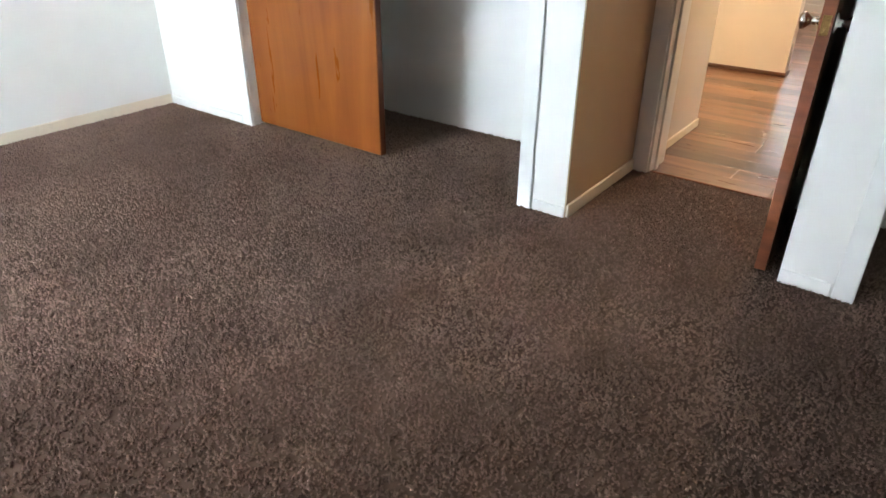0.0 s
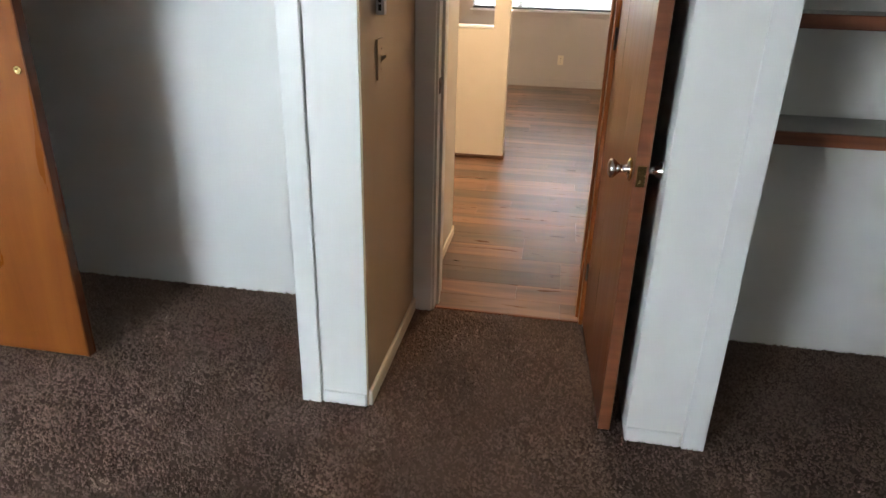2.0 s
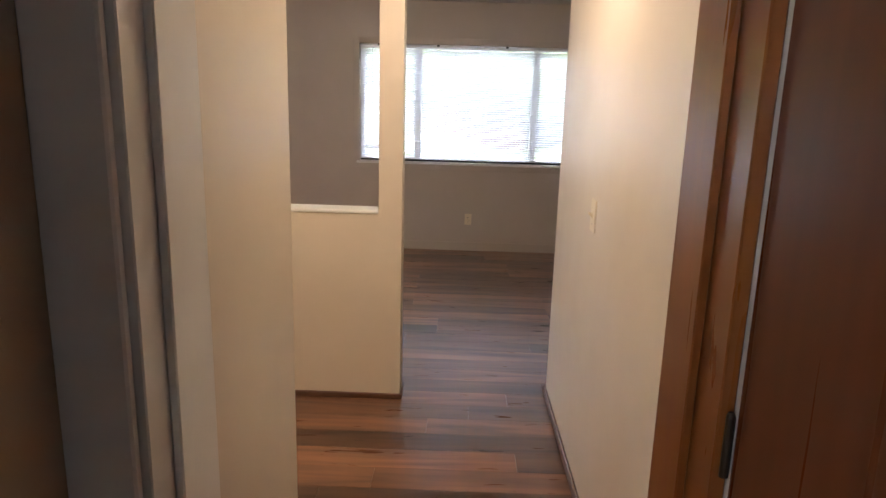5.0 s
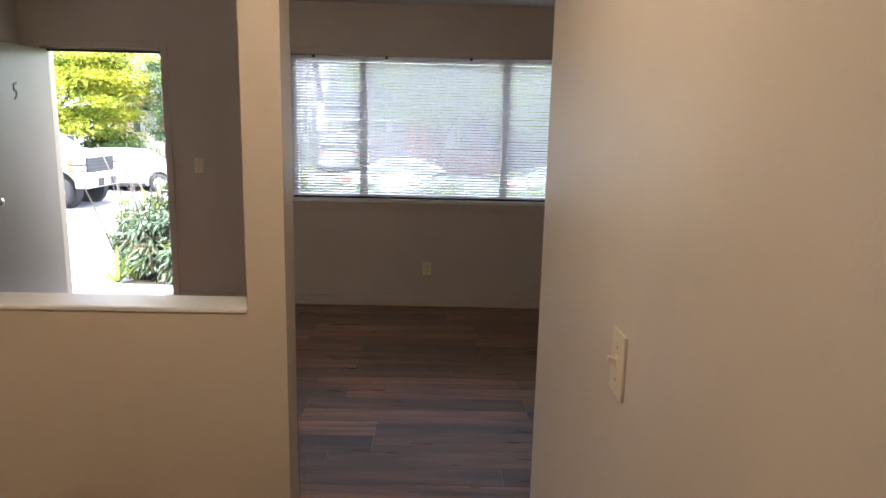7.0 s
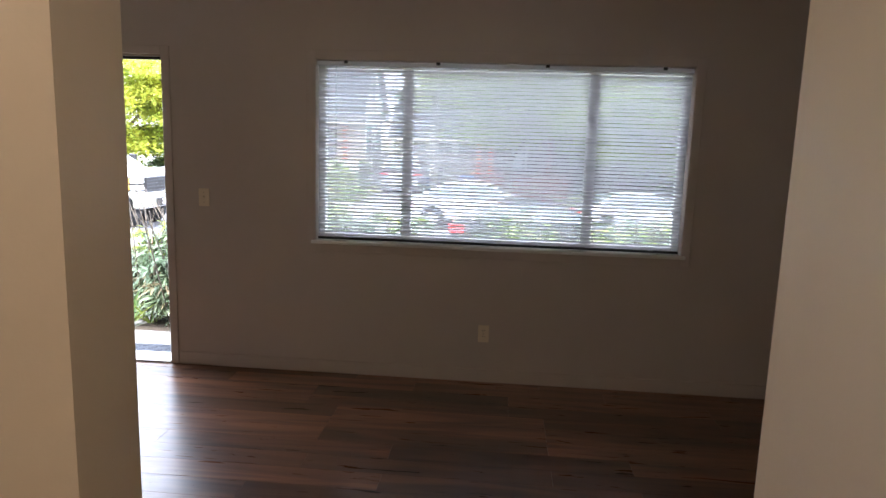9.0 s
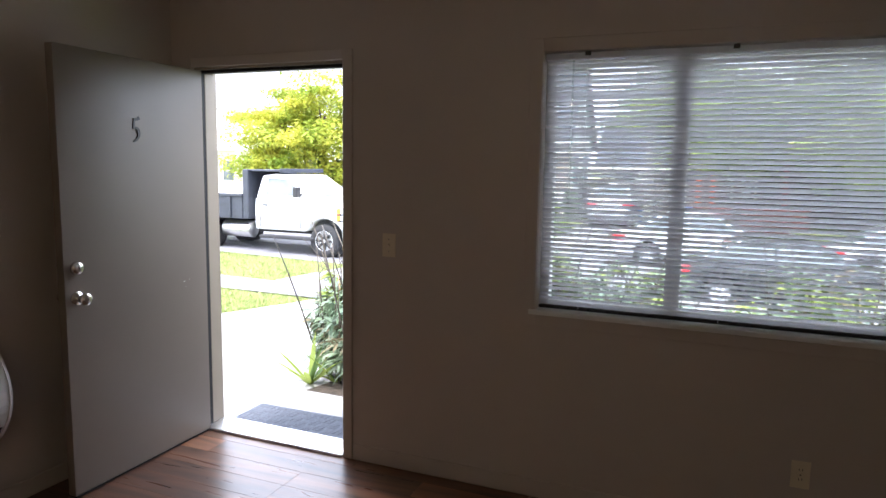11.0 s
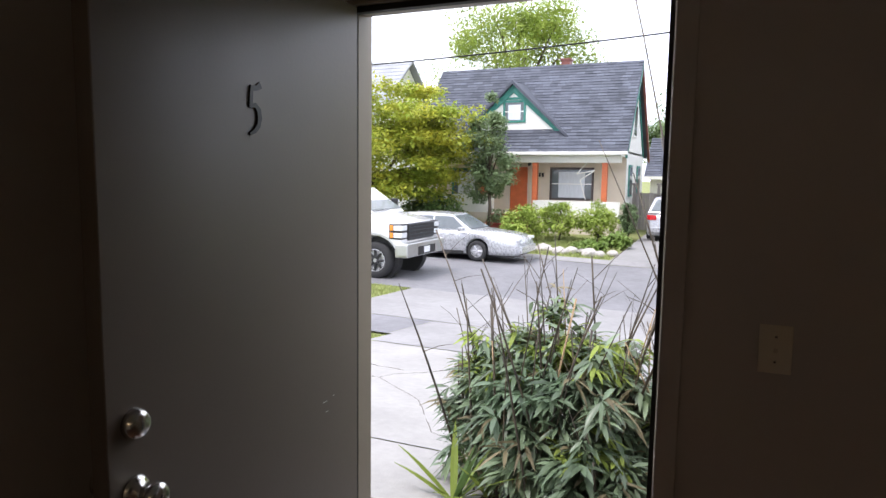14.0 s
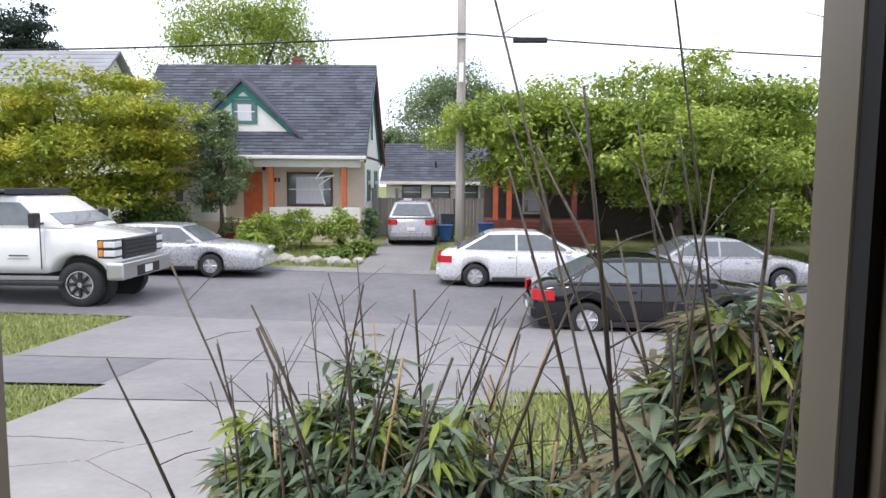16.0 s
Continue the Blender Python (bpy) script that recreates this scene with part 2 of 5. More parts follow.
def glass(name, tint=(0.95, 0.97, 0.96)):
    m = bpy.data.materials.new(name)
    m.use_nodes = True
    n, l = m.node_tree.nodes, m.node_tree.links
    tr, gl, mix, fr = (n.new("ShaderNode" + k) for k in ("BsdfTransparent", "BsdfGlossy", "MixShader", "Fresnel"))
    tr.inputs["Color"].default_value = (*tint, 1)
    gl.inputs["Roughness"].default_value = 0.02
    l.new(fr.outputs[0], mix.inputs[0])
    l.new(tr.outputs[0], mix.inputs[1])
    l.new(gl.outputs[0], mix.inputs[2])
    l.new(mix.outputs[0], n["Material Output"].inputs["Surface"])
    return m


M["glass"] = glass("window_glass")

# ---- mesh helpers ----
def mesh_ob(name, bm, mat, parent=None, label="", smooth=False):
    bmesh.ops.recalc_face_normals(bm, faces=bm.faces)
    me = bpy.data.meshes.new(name)
    bm.to_mesh(me)
    bm.free()
    me.materials.append(M[mat])
    if smooth:
        me.polygons.foreach_set("use_smooth", [True] * len(me.polygons))
    ob = new(name, me)
    if parent:
        ob.parent = parent
    if label:
        ob["label"] = label
    return ob


def part(name, bm, mat, parent, label="", smooth=False):
    return mesh_ob(name, bm, mat, parent, label, smooth)


def thing(name, label, category, at=(0, 0, 0), group="", kind=""):
    ob = new(name)
    ob.location = at
    ob.empty_display_size = 0.1
    return tagged(ob, label, category, group, kind)


def setting(name, bm, mat, label, category, smooth=False):
    return tagged(mesh_ob(name, bm, mat, smooth=smooth), label, category, kind="structure")


def box(bm, x0, x1, y0, y1, z0, z1, bevel=0.0, seg=1):
    r = bmesh.ops.create_cube(bm, size=1, matrix=Matrix.Translation(((x0 + x1) / 2, (y0 + y1) / 2, (z0 + z1) / 2))
                              @ Matrix.Diagonal((abs(x1 - x0), abs(y1 - y0), abs(z1 - z0), 1)))
    if bevel:
        edges = list({e for v in r["verts"] for e in v.link_edges})
        bmesh.ops.bevel(bm, geom=edges, offset=bevel, segments=seg, affect="EDGES", profile=0.6)
    return bm


def boxes(*rows, bevel=0.0, seg=1):
    bm = bmesh.new()
    for r in rows:
        box(bm, *r, bevel=bevel, seg=seg)
    return bm


def lathe(profile, axis="z", at=(0, 0, 0), n=20):
    """Turns a profile of (radius, height) round an axis."""
    bm = bmesh.new()
    turn = {"z": Matrix(), "x": Matrix.Rotation(radians(90), 4, "Y"), "-x": Matrix.Rotation(radians(-90), 4, "Y"),
            "y": Matrix.Rotation(radians(-90), 4, "X"), "-y": Matrix.Rotation(radians(90), 4, "X")}[axis]
    m = Matrix.Translation(at) @ turn
    rings = []
    for r, h in profile:
        rings.append([bm.verts.new(m @ Vector((max(r, 1e-4) * math.cos(2 * math.pi * i / n), max(r, 1e-4) * math.sin(2 * math.pi * i / n), h)))
                      for i in range(n)])
    for a, b in zip(rings, rings[1:]):
        for i in range(n):
            bm.faces.new((a[i], a[(i + 1) % n], b[(i + 1) % n], b[i]))
    bm.faces.new(rings[0])
    bm.faces.new(rings[-1])
    return bm


def tube(bm, points, radii, n=6):
    """A tapered round bar along points."""
    rings = []
    pts = [Vector(p) for p in points]
    for i, p in enumerate(pts):
        d = (pts[min(i + 1, len(pts) - 1)] - pts[max(i - 1, 0)]).normalized()
        u = d.orthogonal().normalized()
        w = d.cross(u)
        r = radii[i] if isinstance(radii, (list, tuple)) else radii
        rings.append([bm.verts.new(p + r * (math.cos(2 * math.pi * k / n) * u + math.sin(2 * math.pi * k / n) * w)) for k in range(n)])
    for a, b in zip(rings, rings[1:]):
        for k in range(n):
            bm.faces.new((a[k], a[(k + 1) % n], b[(k + 1) % n], b[k]))
    bm.faces.new(rings[0])
    bm.faces.new(rings[-1])
    return bm


def prism(bm, outline, axis, a, b):
    """A flat outline of (u, v), drawn out along an axis from a to b."""
    def at(u, v, w):
        return {"x": (w, u, v), "y": (u, w, v), "z": (u, v, w)}[axis]
    lo, hi = ([bm.verts.new(at(u, v, w)) for u, v in outline] for w in (a, b))
    bm.faces.new(lo)
    bm.faces.new(hi)
    for i in range(len(outline)):
        j = (i + 1) % len(outline)
        bm.faces.new((lo[i], lo[j], hi[j], hi[i]))
    return bm


def raw_mesh(name, verts, faces, mat, parent=None, label="", smooth=False):
    me = bpy.data.meshes.new(name)
    nf, k = faces.shape
    me.vertices.add(len(verts))
    me.vertices.foreach_set("co", verts.astype(np.float32).ravel())
    me.loops.add(nf * k)
    me.loops.foreach_set("vertex_index", faces.astype(np.int32).ravel())
    me.polygons.add(nf)
    me.polygons.foreach_set("loop_start", np.arange(0, nf * k, k, dtype=np.int32))
    me.update(calc_edges=True)
    me.materials.append(M[mat])
    ob = new(name, me)
    if parent:
        ob.parent = parent
    if label:
        ob["label"] = label
    return ob


def wall_rows(along, a0, a1, t0, t1, z0, z1, holes=()):
    """Boxes of a wall along x or y, with openings (a, b, low, high) through it, laid edge to edge."""
    rows, cuts = [], sorted({a0, a1, *[h[0] for h in holes], *[h[1] for h in holes]})
    for p, q in zip(cuts, cuts[1:]):
        spans = [(z0, z1)]
        for h in holes:
            if h[0] <= p + 1e-6 and q <= h[1] + 1e-6:
                spans = [(z0, h[2]), (h[3], z1)]
        for lo, hi in spans:
            if hi - lo > 1e-4:
                rows.append((p, q, t0, t1, lo, hi) if along == "x" else (t0, t1, p, q, lo, hi))
    return rows


rng = np.random.default_rng(7)

# ---- the large structure ----
H = 2.44
FRONT = 5.2
wall = lambda name, rows, mat, label: setting(name, boxes(*rows), mat, label, "wall")
wall("wall_front", wall_rows("x", -3.42, 2.4, FRONT, FRONT + 0.14, -0.25, H, [(-3.147, -2.185, -0.02, 2.055), (-1.19, 1.13, 0.895, 2.04)]), "paint_living",
     "cream painted front wall with door and window openings")
wall("wall_living_west", [(-3.42, -3.30, 0.05, FRONT, 0, H)], "paint_living", "cream painted living room side wall")
wall("wall_living_east", [(2.28, 2.40, 1.77, FRONT, 0, H)], "paint_living", "cream painted far side wall of living room")
wall("wall_living_back", [(0.433, 2.40, 1.65, 1.77, 0, H)], "paint_living", "cream painted back wall of living room")
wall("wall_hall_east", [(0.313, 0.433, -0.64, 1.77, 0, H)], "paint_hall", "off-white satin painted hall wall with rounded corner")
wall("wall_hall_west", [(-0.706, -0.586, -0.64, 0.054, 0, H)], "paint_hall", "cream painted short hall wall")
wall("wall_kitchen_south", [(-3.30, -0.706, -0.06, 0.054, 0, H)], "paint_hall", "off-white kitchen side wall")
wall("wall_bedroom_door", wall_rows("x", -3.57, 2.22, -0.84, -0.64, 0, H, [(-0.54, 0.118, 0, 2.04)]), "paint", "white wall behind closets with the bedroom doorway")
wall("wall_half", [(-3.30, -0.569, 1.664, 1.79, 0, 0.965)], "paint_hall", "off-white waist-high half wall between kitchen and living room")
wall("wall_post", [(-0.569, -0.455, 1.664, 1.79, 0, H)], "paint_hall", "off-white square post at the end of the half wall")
wall("wall_alcove_west", [(-0.826, -0.618, -1.56, -0.84, 0, H)], "paint", "white painted stub wall between closet and doorway")
# thin skin added to carry the alcove's warm shade as colour
wall("wall_alcove_lining", [(-0.618, -0.612, -1.557, -0.842, 0, H)], "paint_warm_shade", "side of the white stub wall with warm shade put into its colour")
wall("wall_alcove_east", [(0.236, 0.462, -1.56, -0.84, 0, H)], "paint", "white painted stub wall beside the bedroom door")
wall("wall_closet_west", [(-3.45, -2.66, -1.56, -1.46, 0, H), (-2.66, -0.826, -1.56, -1.46, 2.06, H)], "paint", "white wall with the wide closet opening")
wall("wall_closet_side", [(-2.84, -2.74, -1.46, -0.84, 0, H)], "paint", "white closet side wall")
wall("wall_closet_east", [(0.462, 2.10, -1.56, -1.46, 2.06, H), (1.90, 2.10, -1.46, -0.84, 0, H)], "paint", "white header and side of shelved closet")
wall("wall_bedroom_west", [(-3.57, -3.45, -5.72, -0.84, 0, H)], "paint", "white bedroom side wall")
wall("wall_bedroom_east", [(2.10, 2.22, -5.72, -0.84, 0, H)], "paint", "white bedroom side wall")
wall("wall_bedroom_south", wall_rows("x", -3.45, 2.10, -5.72, -5.60, 0, H, [(-2.9, -1.7, 1.1, 2.1)]), "paint", "white bedroom wall with a wide window")
tagged(mesh_ob("ceiling", boxes((-3.57, 2.40, -5.72, FRONT + 0.14, H, H + 0.12)), "ceiling"), "off-white lightly textured plaster ceiling", "ceiling", kind="structure")
setting("floor", boxes((-3.57, 2.40, -0.82, FRONT + 0.14, -0.25, -0.010)), "seam", "dark underlay below the walnut planks", "floor")
setting("carpet_floor", boxes((-3.57, 2.22, -5.72, -0.82, -0.25, 0.0)), "carpet_base", "brown shaggy wall-to-wall bedroom carpet", "carpet")

# half wall's cap
setting("sill_cap", boxes((-3.30, -0.5695, 1.658, 1.798, 0.965, 0.982), bevel=0.004), "trim", "white painted cap on the half wall", "sill")


def strip(name, rows, mat, label, bevel=0.004):
    return setting(name, boxes(*rows, bevel=bevel), mat, label, "baseboard")


strip("baseboard_front", [(-2.14, 2.28, 5.186, 5.199, 0, 0.088)], "paint_living", "cream painted baseboard along the front wall")
strip("baseboard_west", [(-3.299, -3.287, 1.80, 5.18, 0, 0.088)], "paint_living", "cream painted baseboard along the side wall")
strip("baseboard_hall_east", [(0.301, 0.3125, -0.62, 1.77, 0, 0.052)], "shoe", "dark brown cove base along the hall wall")
strip("baseboard_hall_corner", [(0.301, 0.433, 1.7705, 1.782, 0, 0.052)], "shoe", "dark brown cove base round the corner")
strip("baseboard_hall_west", [(-0.5855, -0.574, -0.62, 0.054, 0, 0.052)], "trim_cream", "cream base along the short hall wall")
strip("baseboard_post", [(-3.2, -0.444, 1.652, 1.6635, 0, 0.030), (-0.4545, -0.444, 1.664, 1.80, 0, 0.030)], "shoe", "thin dark brown shoe at the half wall")
strip("baseboard_alcove", [(-0.6115, -0.599, -1.557, -0.86, 0, 0.062)], "trim_cream", "low cream baseboard in the doorway alcove")
strip("baseboard_bedroom", [(-3.449, -3.437, -5.6, -1.575, 0, 0.062)], "trim_cream", "low cream baseboard along the bedroom wall")
strip("baseboard_bedroom_north", [(-3.437, -2.73, -1.573, -1.561, 0, 0.05)], "trim", "low white baseboard beside the closet")
strip("baseboard_stub_west", [(-0.770, -0.618, -1.568, -1.561, 0, 0.05)], "trim", "low white baseboard on the stub wall")
strip("baseboard_stub_east", [(0.236, 0.405, -1.568, -1.561, 0, 0.055)], "trim", "low white baseboard on the stub wall")

# casings
setting("trim_closet_west", boxes((-0.842, -0.775, -1.574, -1.5605, 0, 2.06), (-0.842, -0.8265, -1.56, -1.46, 0, 2.06), bevel=0.003), "trim",
        "white painted closet casing", "trim")
setting("trim_closet_west_far", boxes((-2.725, -2.645, -1.574, -1.5605, 0, 2.06), (-2.6595, -2.645, -1.56, -1.46, 0, 2.06), bevel=0.003), "trim",
        "white painted closet casing", "trim")
setting("trim_closet_east", boxes((0.410, 0.478, -1.574, -1.5605, 0, 2.06), (0.4625, 0.478, -1.56, -1.46, 0, 2.06), bevel=0.003), "trim",
        "white painted closet casing", "trim")
setting("trim_bedroom_door", boxes((-0.6115, -0.532, -0.856, -0.8405, 0, 2.1), (0.116, 0.226, -0.856, -0.8405, 0, 2.1), (-0.532, 0.116, -0.856, -0.8405, 2.03, 2.1), bevel=0.003),
        "trim", "white painted bedroom door casing", "trim")
setting("jamb_bedroom_west", boxes((-0.5395, -0.522, -0.84, -0.64, 0, 2.03), (-0.522, -0.510, -0.785, -0.75, 0, 2.03), bevel=0.002), "trim",
        "white painted door jamb with stop", "trim")
setting("jamb_bedroom_east", boxes((0.100, 0.1175, -0.84, -0.64, 0, 2.03), (0.088, 0.100, -0.775, -0.735, 0, 2.03), (-0.522, 0.100, -0.84, -0.64, 2.022, 2.038), bevel=0.002), "door_wood",
        "orange stained wooden door jamb", "trim")
setting("trim_hall_door", boxes((0.106, 0.17, -0.6395, -0.624, 0, 2.09), (-0.5855, -0.53, -0.6395, -0.624, 0, 2.09), bevel=0.003), "door_wood",
        "orange stained wooden casing on the hall side", "trim")

# front door frame and threshold
setting("door_frame_front", boxes((-3.147, -3.129, FRONT + 0.003, FRONT + 0.14, 0, 2.055), (-2.203, -2.185, FRONT + 0.003, FRONT + 0.14, 0, 2.055), (-3.129, -2.203, FRONT + 0.003, FRONT + 0.14, 2.040, 2.055),
        (-3.129, -3.116, FRONT + 0.05, FRONT + 0.10, 0, 2.040), (-2.218, -2.203, FRONT + 0.05, FRONT + 0.10, 0, 2.040), (-3.116, -2.218, FRONT + 0.05, FRONT + 0.10, 2.026, 2.040), bevel=0.002),
        "frame_enamel", "beige painted front door jambs and head", "door frame")
setting("trim_front_door", boxes((-2.200, -2.145, FRONT - 0.014, FRONT - 0.0005, 0, 2.105), (-3.20, -3.152, FRONT - 0.014, FRONT - 0.0005, 0, 2.105),
        (-3.152, -2.200, FRONT - 0.014, FRONT - 0.0005, 2.052, 2.105), bevel=0.003), "paint_living", "cream painted casing round the front door", "trim")
setting("weatherstrip", boxes((-2.216, -2.204, FRONT + 0.022, FRONT + 0.049, 0, 2.03), (-3.128, -3.117, FRONT + 0.022, FRONT + 0.049, 0, 2.03), (-3.117, -2.216, FRONT + 0.022, FRONT + 0.049, 2.022, 2.039)),
        "rubber", "black rubber weatherstrip in the door frame", "weatherstrip")
setting("brick_mould", boxes((-2.198, -2.14, FRONT + 0.1405, FRONT + 0.165, -0.15, 2.10), (-3.19, -3.134, FRONT + 0.1405, FRONT + 0.165, -0.15, 2.10), bevel=0.004),
        "frame_enamel", "beige painted outer door trim", "trim")
setting("threshold", boxes((-3.128, -2.204, FRONT - 0.02, FRONT + 0.17, -0.012, 0.014), bevel=0.005), "alu", "worn aluminium door threshold", "threshold")

# ---- bedroom things ----
def sliding_door():
    t = thing("closet_sliding_door", "orange-brown birch veneer sliding closet door, half open", "sliding door", (-2.17, -1.485, 0))
    part("panel", boxes((-0.475, 0.465, -0.018, 0.018, 0.016, 2.05), bevel=0.002), "door_wood", t)
    part("edge_strip", boxes((0.465, 0.472, -0.019, 0.019, 0.016, 2.05), bevel=0.001), "door_dark", t)
    part("finger_pull", lathe([(0.012, 0), (0.014, 0.003), (0.011, 0.005), (0.006, 0.002)], "-y", (0.44, -0.018, 1.055)), "brass", t, "small round brass finger pull", True)
    part("door_track", boxes((-0.49, 1.33, -0.024, -0.019, 2.0, 2.058)), "trim", t)
    return t


sliding_door()


def hinged_door():
    """The bedroom door, swung open against the stub wall."""
    t = thing("bedroom_door", "red-brown stained veneer bedroom door standing open", "door", (0.113, -0.848, 0))
    t.rotation_euler = (0, 0, radians(3.0))
    part("panel", boxes((0.002, 0.038, -0.69, -0.004, 0.018, 2.02), bevel=0.0015), "door_dark", t)
    part("edge_band", boxes((0.001, 0.039, -0.7, -0.6905, 0.018, 2.02), bevel=0.001), "cleat", t, "red-brown wooden door edge")
    knob = part("door_knob", lathe([(0.031, 0), (0.031, 0.004), (0.024, 0.009), (0.012, 0.012), (0.011, 0.03), (0.018, 0.038), (0.027, 0.048), (0.027, 0.058), (0.018, 0.064), (0.0, 0.065)], "-x", (0.002, -0.63, 0.87)), "chrome", t, "worn chrome door knob", True)
    part("rose", lathe([(0.033, 0), (0.033, 0.003), (0.029, 0.006)], "-x", (0.0015, -0.63, 0.87)), "brass", knob, "brass rose")
    knob2 = part("door_knob", lathe([(0.031, 0), (0.031, 0.004), (0.012, 0.010), (0.011, 0.03), (0.026, 0.044), (0.027, 0.054), (0.0, 0.06)], "x", (0.038, -0.63, 0.87)), "chrome", t, "worn chrome door knob", True)
    part("latch_plate", boxes((0.008, 0.032, -0.7035, -0.7003, 0.84, 0.90), bevel=0.001), "brass", t)
    for z in (0.25, 1.16, 1.85):
        h = part("hinge", boxes((-0.004, -0.0005, 0.006, 0.040, z - 0.035, z + 0.035), bevel=0.002), "bronze", t, "dark bronze hinge")
        part("pin", lathe([(0.005, 0), (0.005, 0.07), (0.003, 0.075)], "z", (-0.004, -0.002, z - 0.035), 10), "bronze", h)
    # things hung on the wall side of the door
    part("hook_plate", boxes((0.0385, 0.044, -0.60, -0.56, 1.38, 1.52), bevel=0.002), "black", t)
    hook = bmesh.new()
    tube(hook, [(0.044, -0.58, 1.40), (0.062, -0.58, 1.385), (0.070, -0.58, 1.40), (0.071, -0.58, 1.42)], 0.004, 8)
    part("hook", hook, "chrome", t, "chrome coat hook", True)
    return t


hinged_door()
strike = thing("strike_plate", "dark bronze strike plate on the white door jamb", "strike plate", (-0.5095, -0.80, 0.96))
part("plate", boxes((-0.0122, -0.0105, -0.03, 0.012, -0.03, 0.03), bevel=0.0005), "bronze", strike)
part("latch_hole", boxes((-0.0104, -0.0098, -0.012, 0.004, -0.012, 0.012)), "rubber", strike)


def thermostat():
    t = thing("thermostat", "white plastic wall thermostat with a round silver dial", "thermostat", (-0.6118, -1.380, 1.250))
    part("case", boxes((0, 0.026, -0.014, 0.014, 0, 0.112), bevel=0.004, seg=2), "white_plastic", t)
    for z in (0.012, 0.034, 0.056):
        part("vent_slot", boxes((0.008, 0.017, -0.0152, -0.0142, z, z + 0.017)), "black", t)
    dial = part("dial", lathe([(0.024, 0), (0.026, 0.006), (0.023, 0.018), (0.015, 0.022), (0, 0.023)], "x", (0.026, 0.004, 0.082)), "chrome", t, "round silver dial", True)
    part("pointer", boxes((0.0492, 0.0502, 0.002, 0.006, 0.082, 0.100)), "black", dial)


thermostat()


def plate(name, label, category, at, axis, w, h, kind, mat="ivory"):
    """A wall plate of width w and height h whose face looks along the axis ('x', '-x' or '-y')."""
    t = thing(name, label, category, at)
    t.rotation_euler = (0, 0, {"-y": 0, "x": math.pi / 2, "-x": -math.pi / 2}[axis])
    part("cover_plate", boxes((-w / 2, w / 2, -0.006, 0, -h / 2, h / 2), bevel=0.002, seg=2), mat, t)
    if kind == "switch":
        part("collar", boxes((-0.007, 0.007, -0.0075, -0.006, -0.014, 0.014)), mat, t)
        lever = bmesh.new()
        prism(lever, [(-0.0075, -0.008), (-0.0075, 0.008), (-0.022, 0.014), (-0.023, 0.006)], "x", -0.0045, 0.0045)
        part("toggle", lever, mat, t)
    else:
        for z in (-0.02, 0.02):
            s = part("receptacle", lathe([(0.017, 0), (0.017, 0.002), (0.015, 0.0025)], "-y", (0, -0.006, z), 18), mat, t)
            for x in (-0.006, 0.006):
                part("slot", boxes((x - 0.0012, x + 0.0012, -0.0092, -0.0086, z - 0.002, z + 0.007)), "black", s)
    for z in ((-0.03, 0.03) if kind == "switch" else (0.0,)):
        part("screw", lathe([(0.0032, 0), (0.0032, 0.0008), (0.001, 0.0012)], "-y", (0, -0.006, z), 8), "chrome", t)
    return t


# this plate shares the wall side's painted-in shade
plate("light_switch", "tan plastic toggle light switch on the shaded side of the stub wall", "light switch", (-0.6118, -1.360, 1.123), "x", 0.072, 0.118, "switch", "paint_warm_shade")
plate("light_switch", "ivory toggle light switch on the hall wall", "light switch", (0.3128, 0.89, 1.118), "-x", 0.076, 0.118, "switch")
plate("light_switch", "ivory light switch beside the front door", "light switch", (-1.940, 5.1998, 1.148), "-y", 0.072, 0.116, "switch")
plate("wall_outlet", "ivory double outlet on the front wall", "outlet", (-0.073, 5.1998, 0.327), "-y", 0.070, 0.114, "outlet")


def shelf_unit(x0, x1, z, mat_edge="cleat"):
    t = thing("closet_shelf", "grey painted closet shelf with a red-brown wooden edge", "shelf", (0, 0, 0), group="closet shelves")
    part("board", boxes((x0, x1, -1.12, -0.842, z - 0.018, z), bevel=0.001), "shelf", t)
    part("edge", boxes((x0, x1, -1.142, -1.1205, z - 0.040, z + 0.001), bevel=0.002), mat_edge, t, "red-brown wooden edge")
    for x in (x0 + 0.012, x1 - 0.012):
        part("cleat", boxes((x - 0.011, x + 0.011, -1.119, -0.842, z - 0.055, z - 0.0185)), "shelf", t)


for z in (0.93, 1.28, 1.66):
    shelf_unit(0.463, 1.899, z)
shelf_unit(-2.739, -0.827, 1.53)
rod = thing("closet_rod", "wooden hanging rod in the closet", "rod", (0, 0, 0))
part("bar", lathe([(0.016, 0), (0.016, 1.91)], "x", (-2.738, -1.16, 1.43), 14), "cleat", rod, smooth=True)
rhook = thing("coat_hook", "small black hook on the closet side wall", "hook", (-0.8262, -1.36, 1.44))
hb = bmesh.new()
tube(hb, [(0, 0, 0), (-0.03, 0, -0.004), (-0.04, 0, 0.008)], 0.004, 8)
part("prong", hb, "black", rhook, smooth=True)
part("base", lathe([(0.010, 0), (0.010, 0.004), (0.005, 0.006)], "-x", (0, 0, 0), 12), "black", rhook)

# carpet edge strip at the doorway
setting("trim_carpet_edge", boxes((-0.522, 0.10, -0.826, -0.812, -0.002, 0.006), bevel=0.002), "cleat", "thin wooden edge between carpet and planks", "trim")


def ceiling_lamp(x, y):
    t = thing("ceiling_lamp", "small bare-bulb ceiling light with a white base", "ceiling light", (x, y, H), group="ceiling lamps")
    part("base", lathe([(0.06, 0), (0.06, -0.02), (0.035, -0.04), (0.03, -0.06)], "z"), "white_plastic", t, smooth=True)


ceiling_lamp(-0.14, 0.75)
ceiling_lamp(-1.9, 0.85)

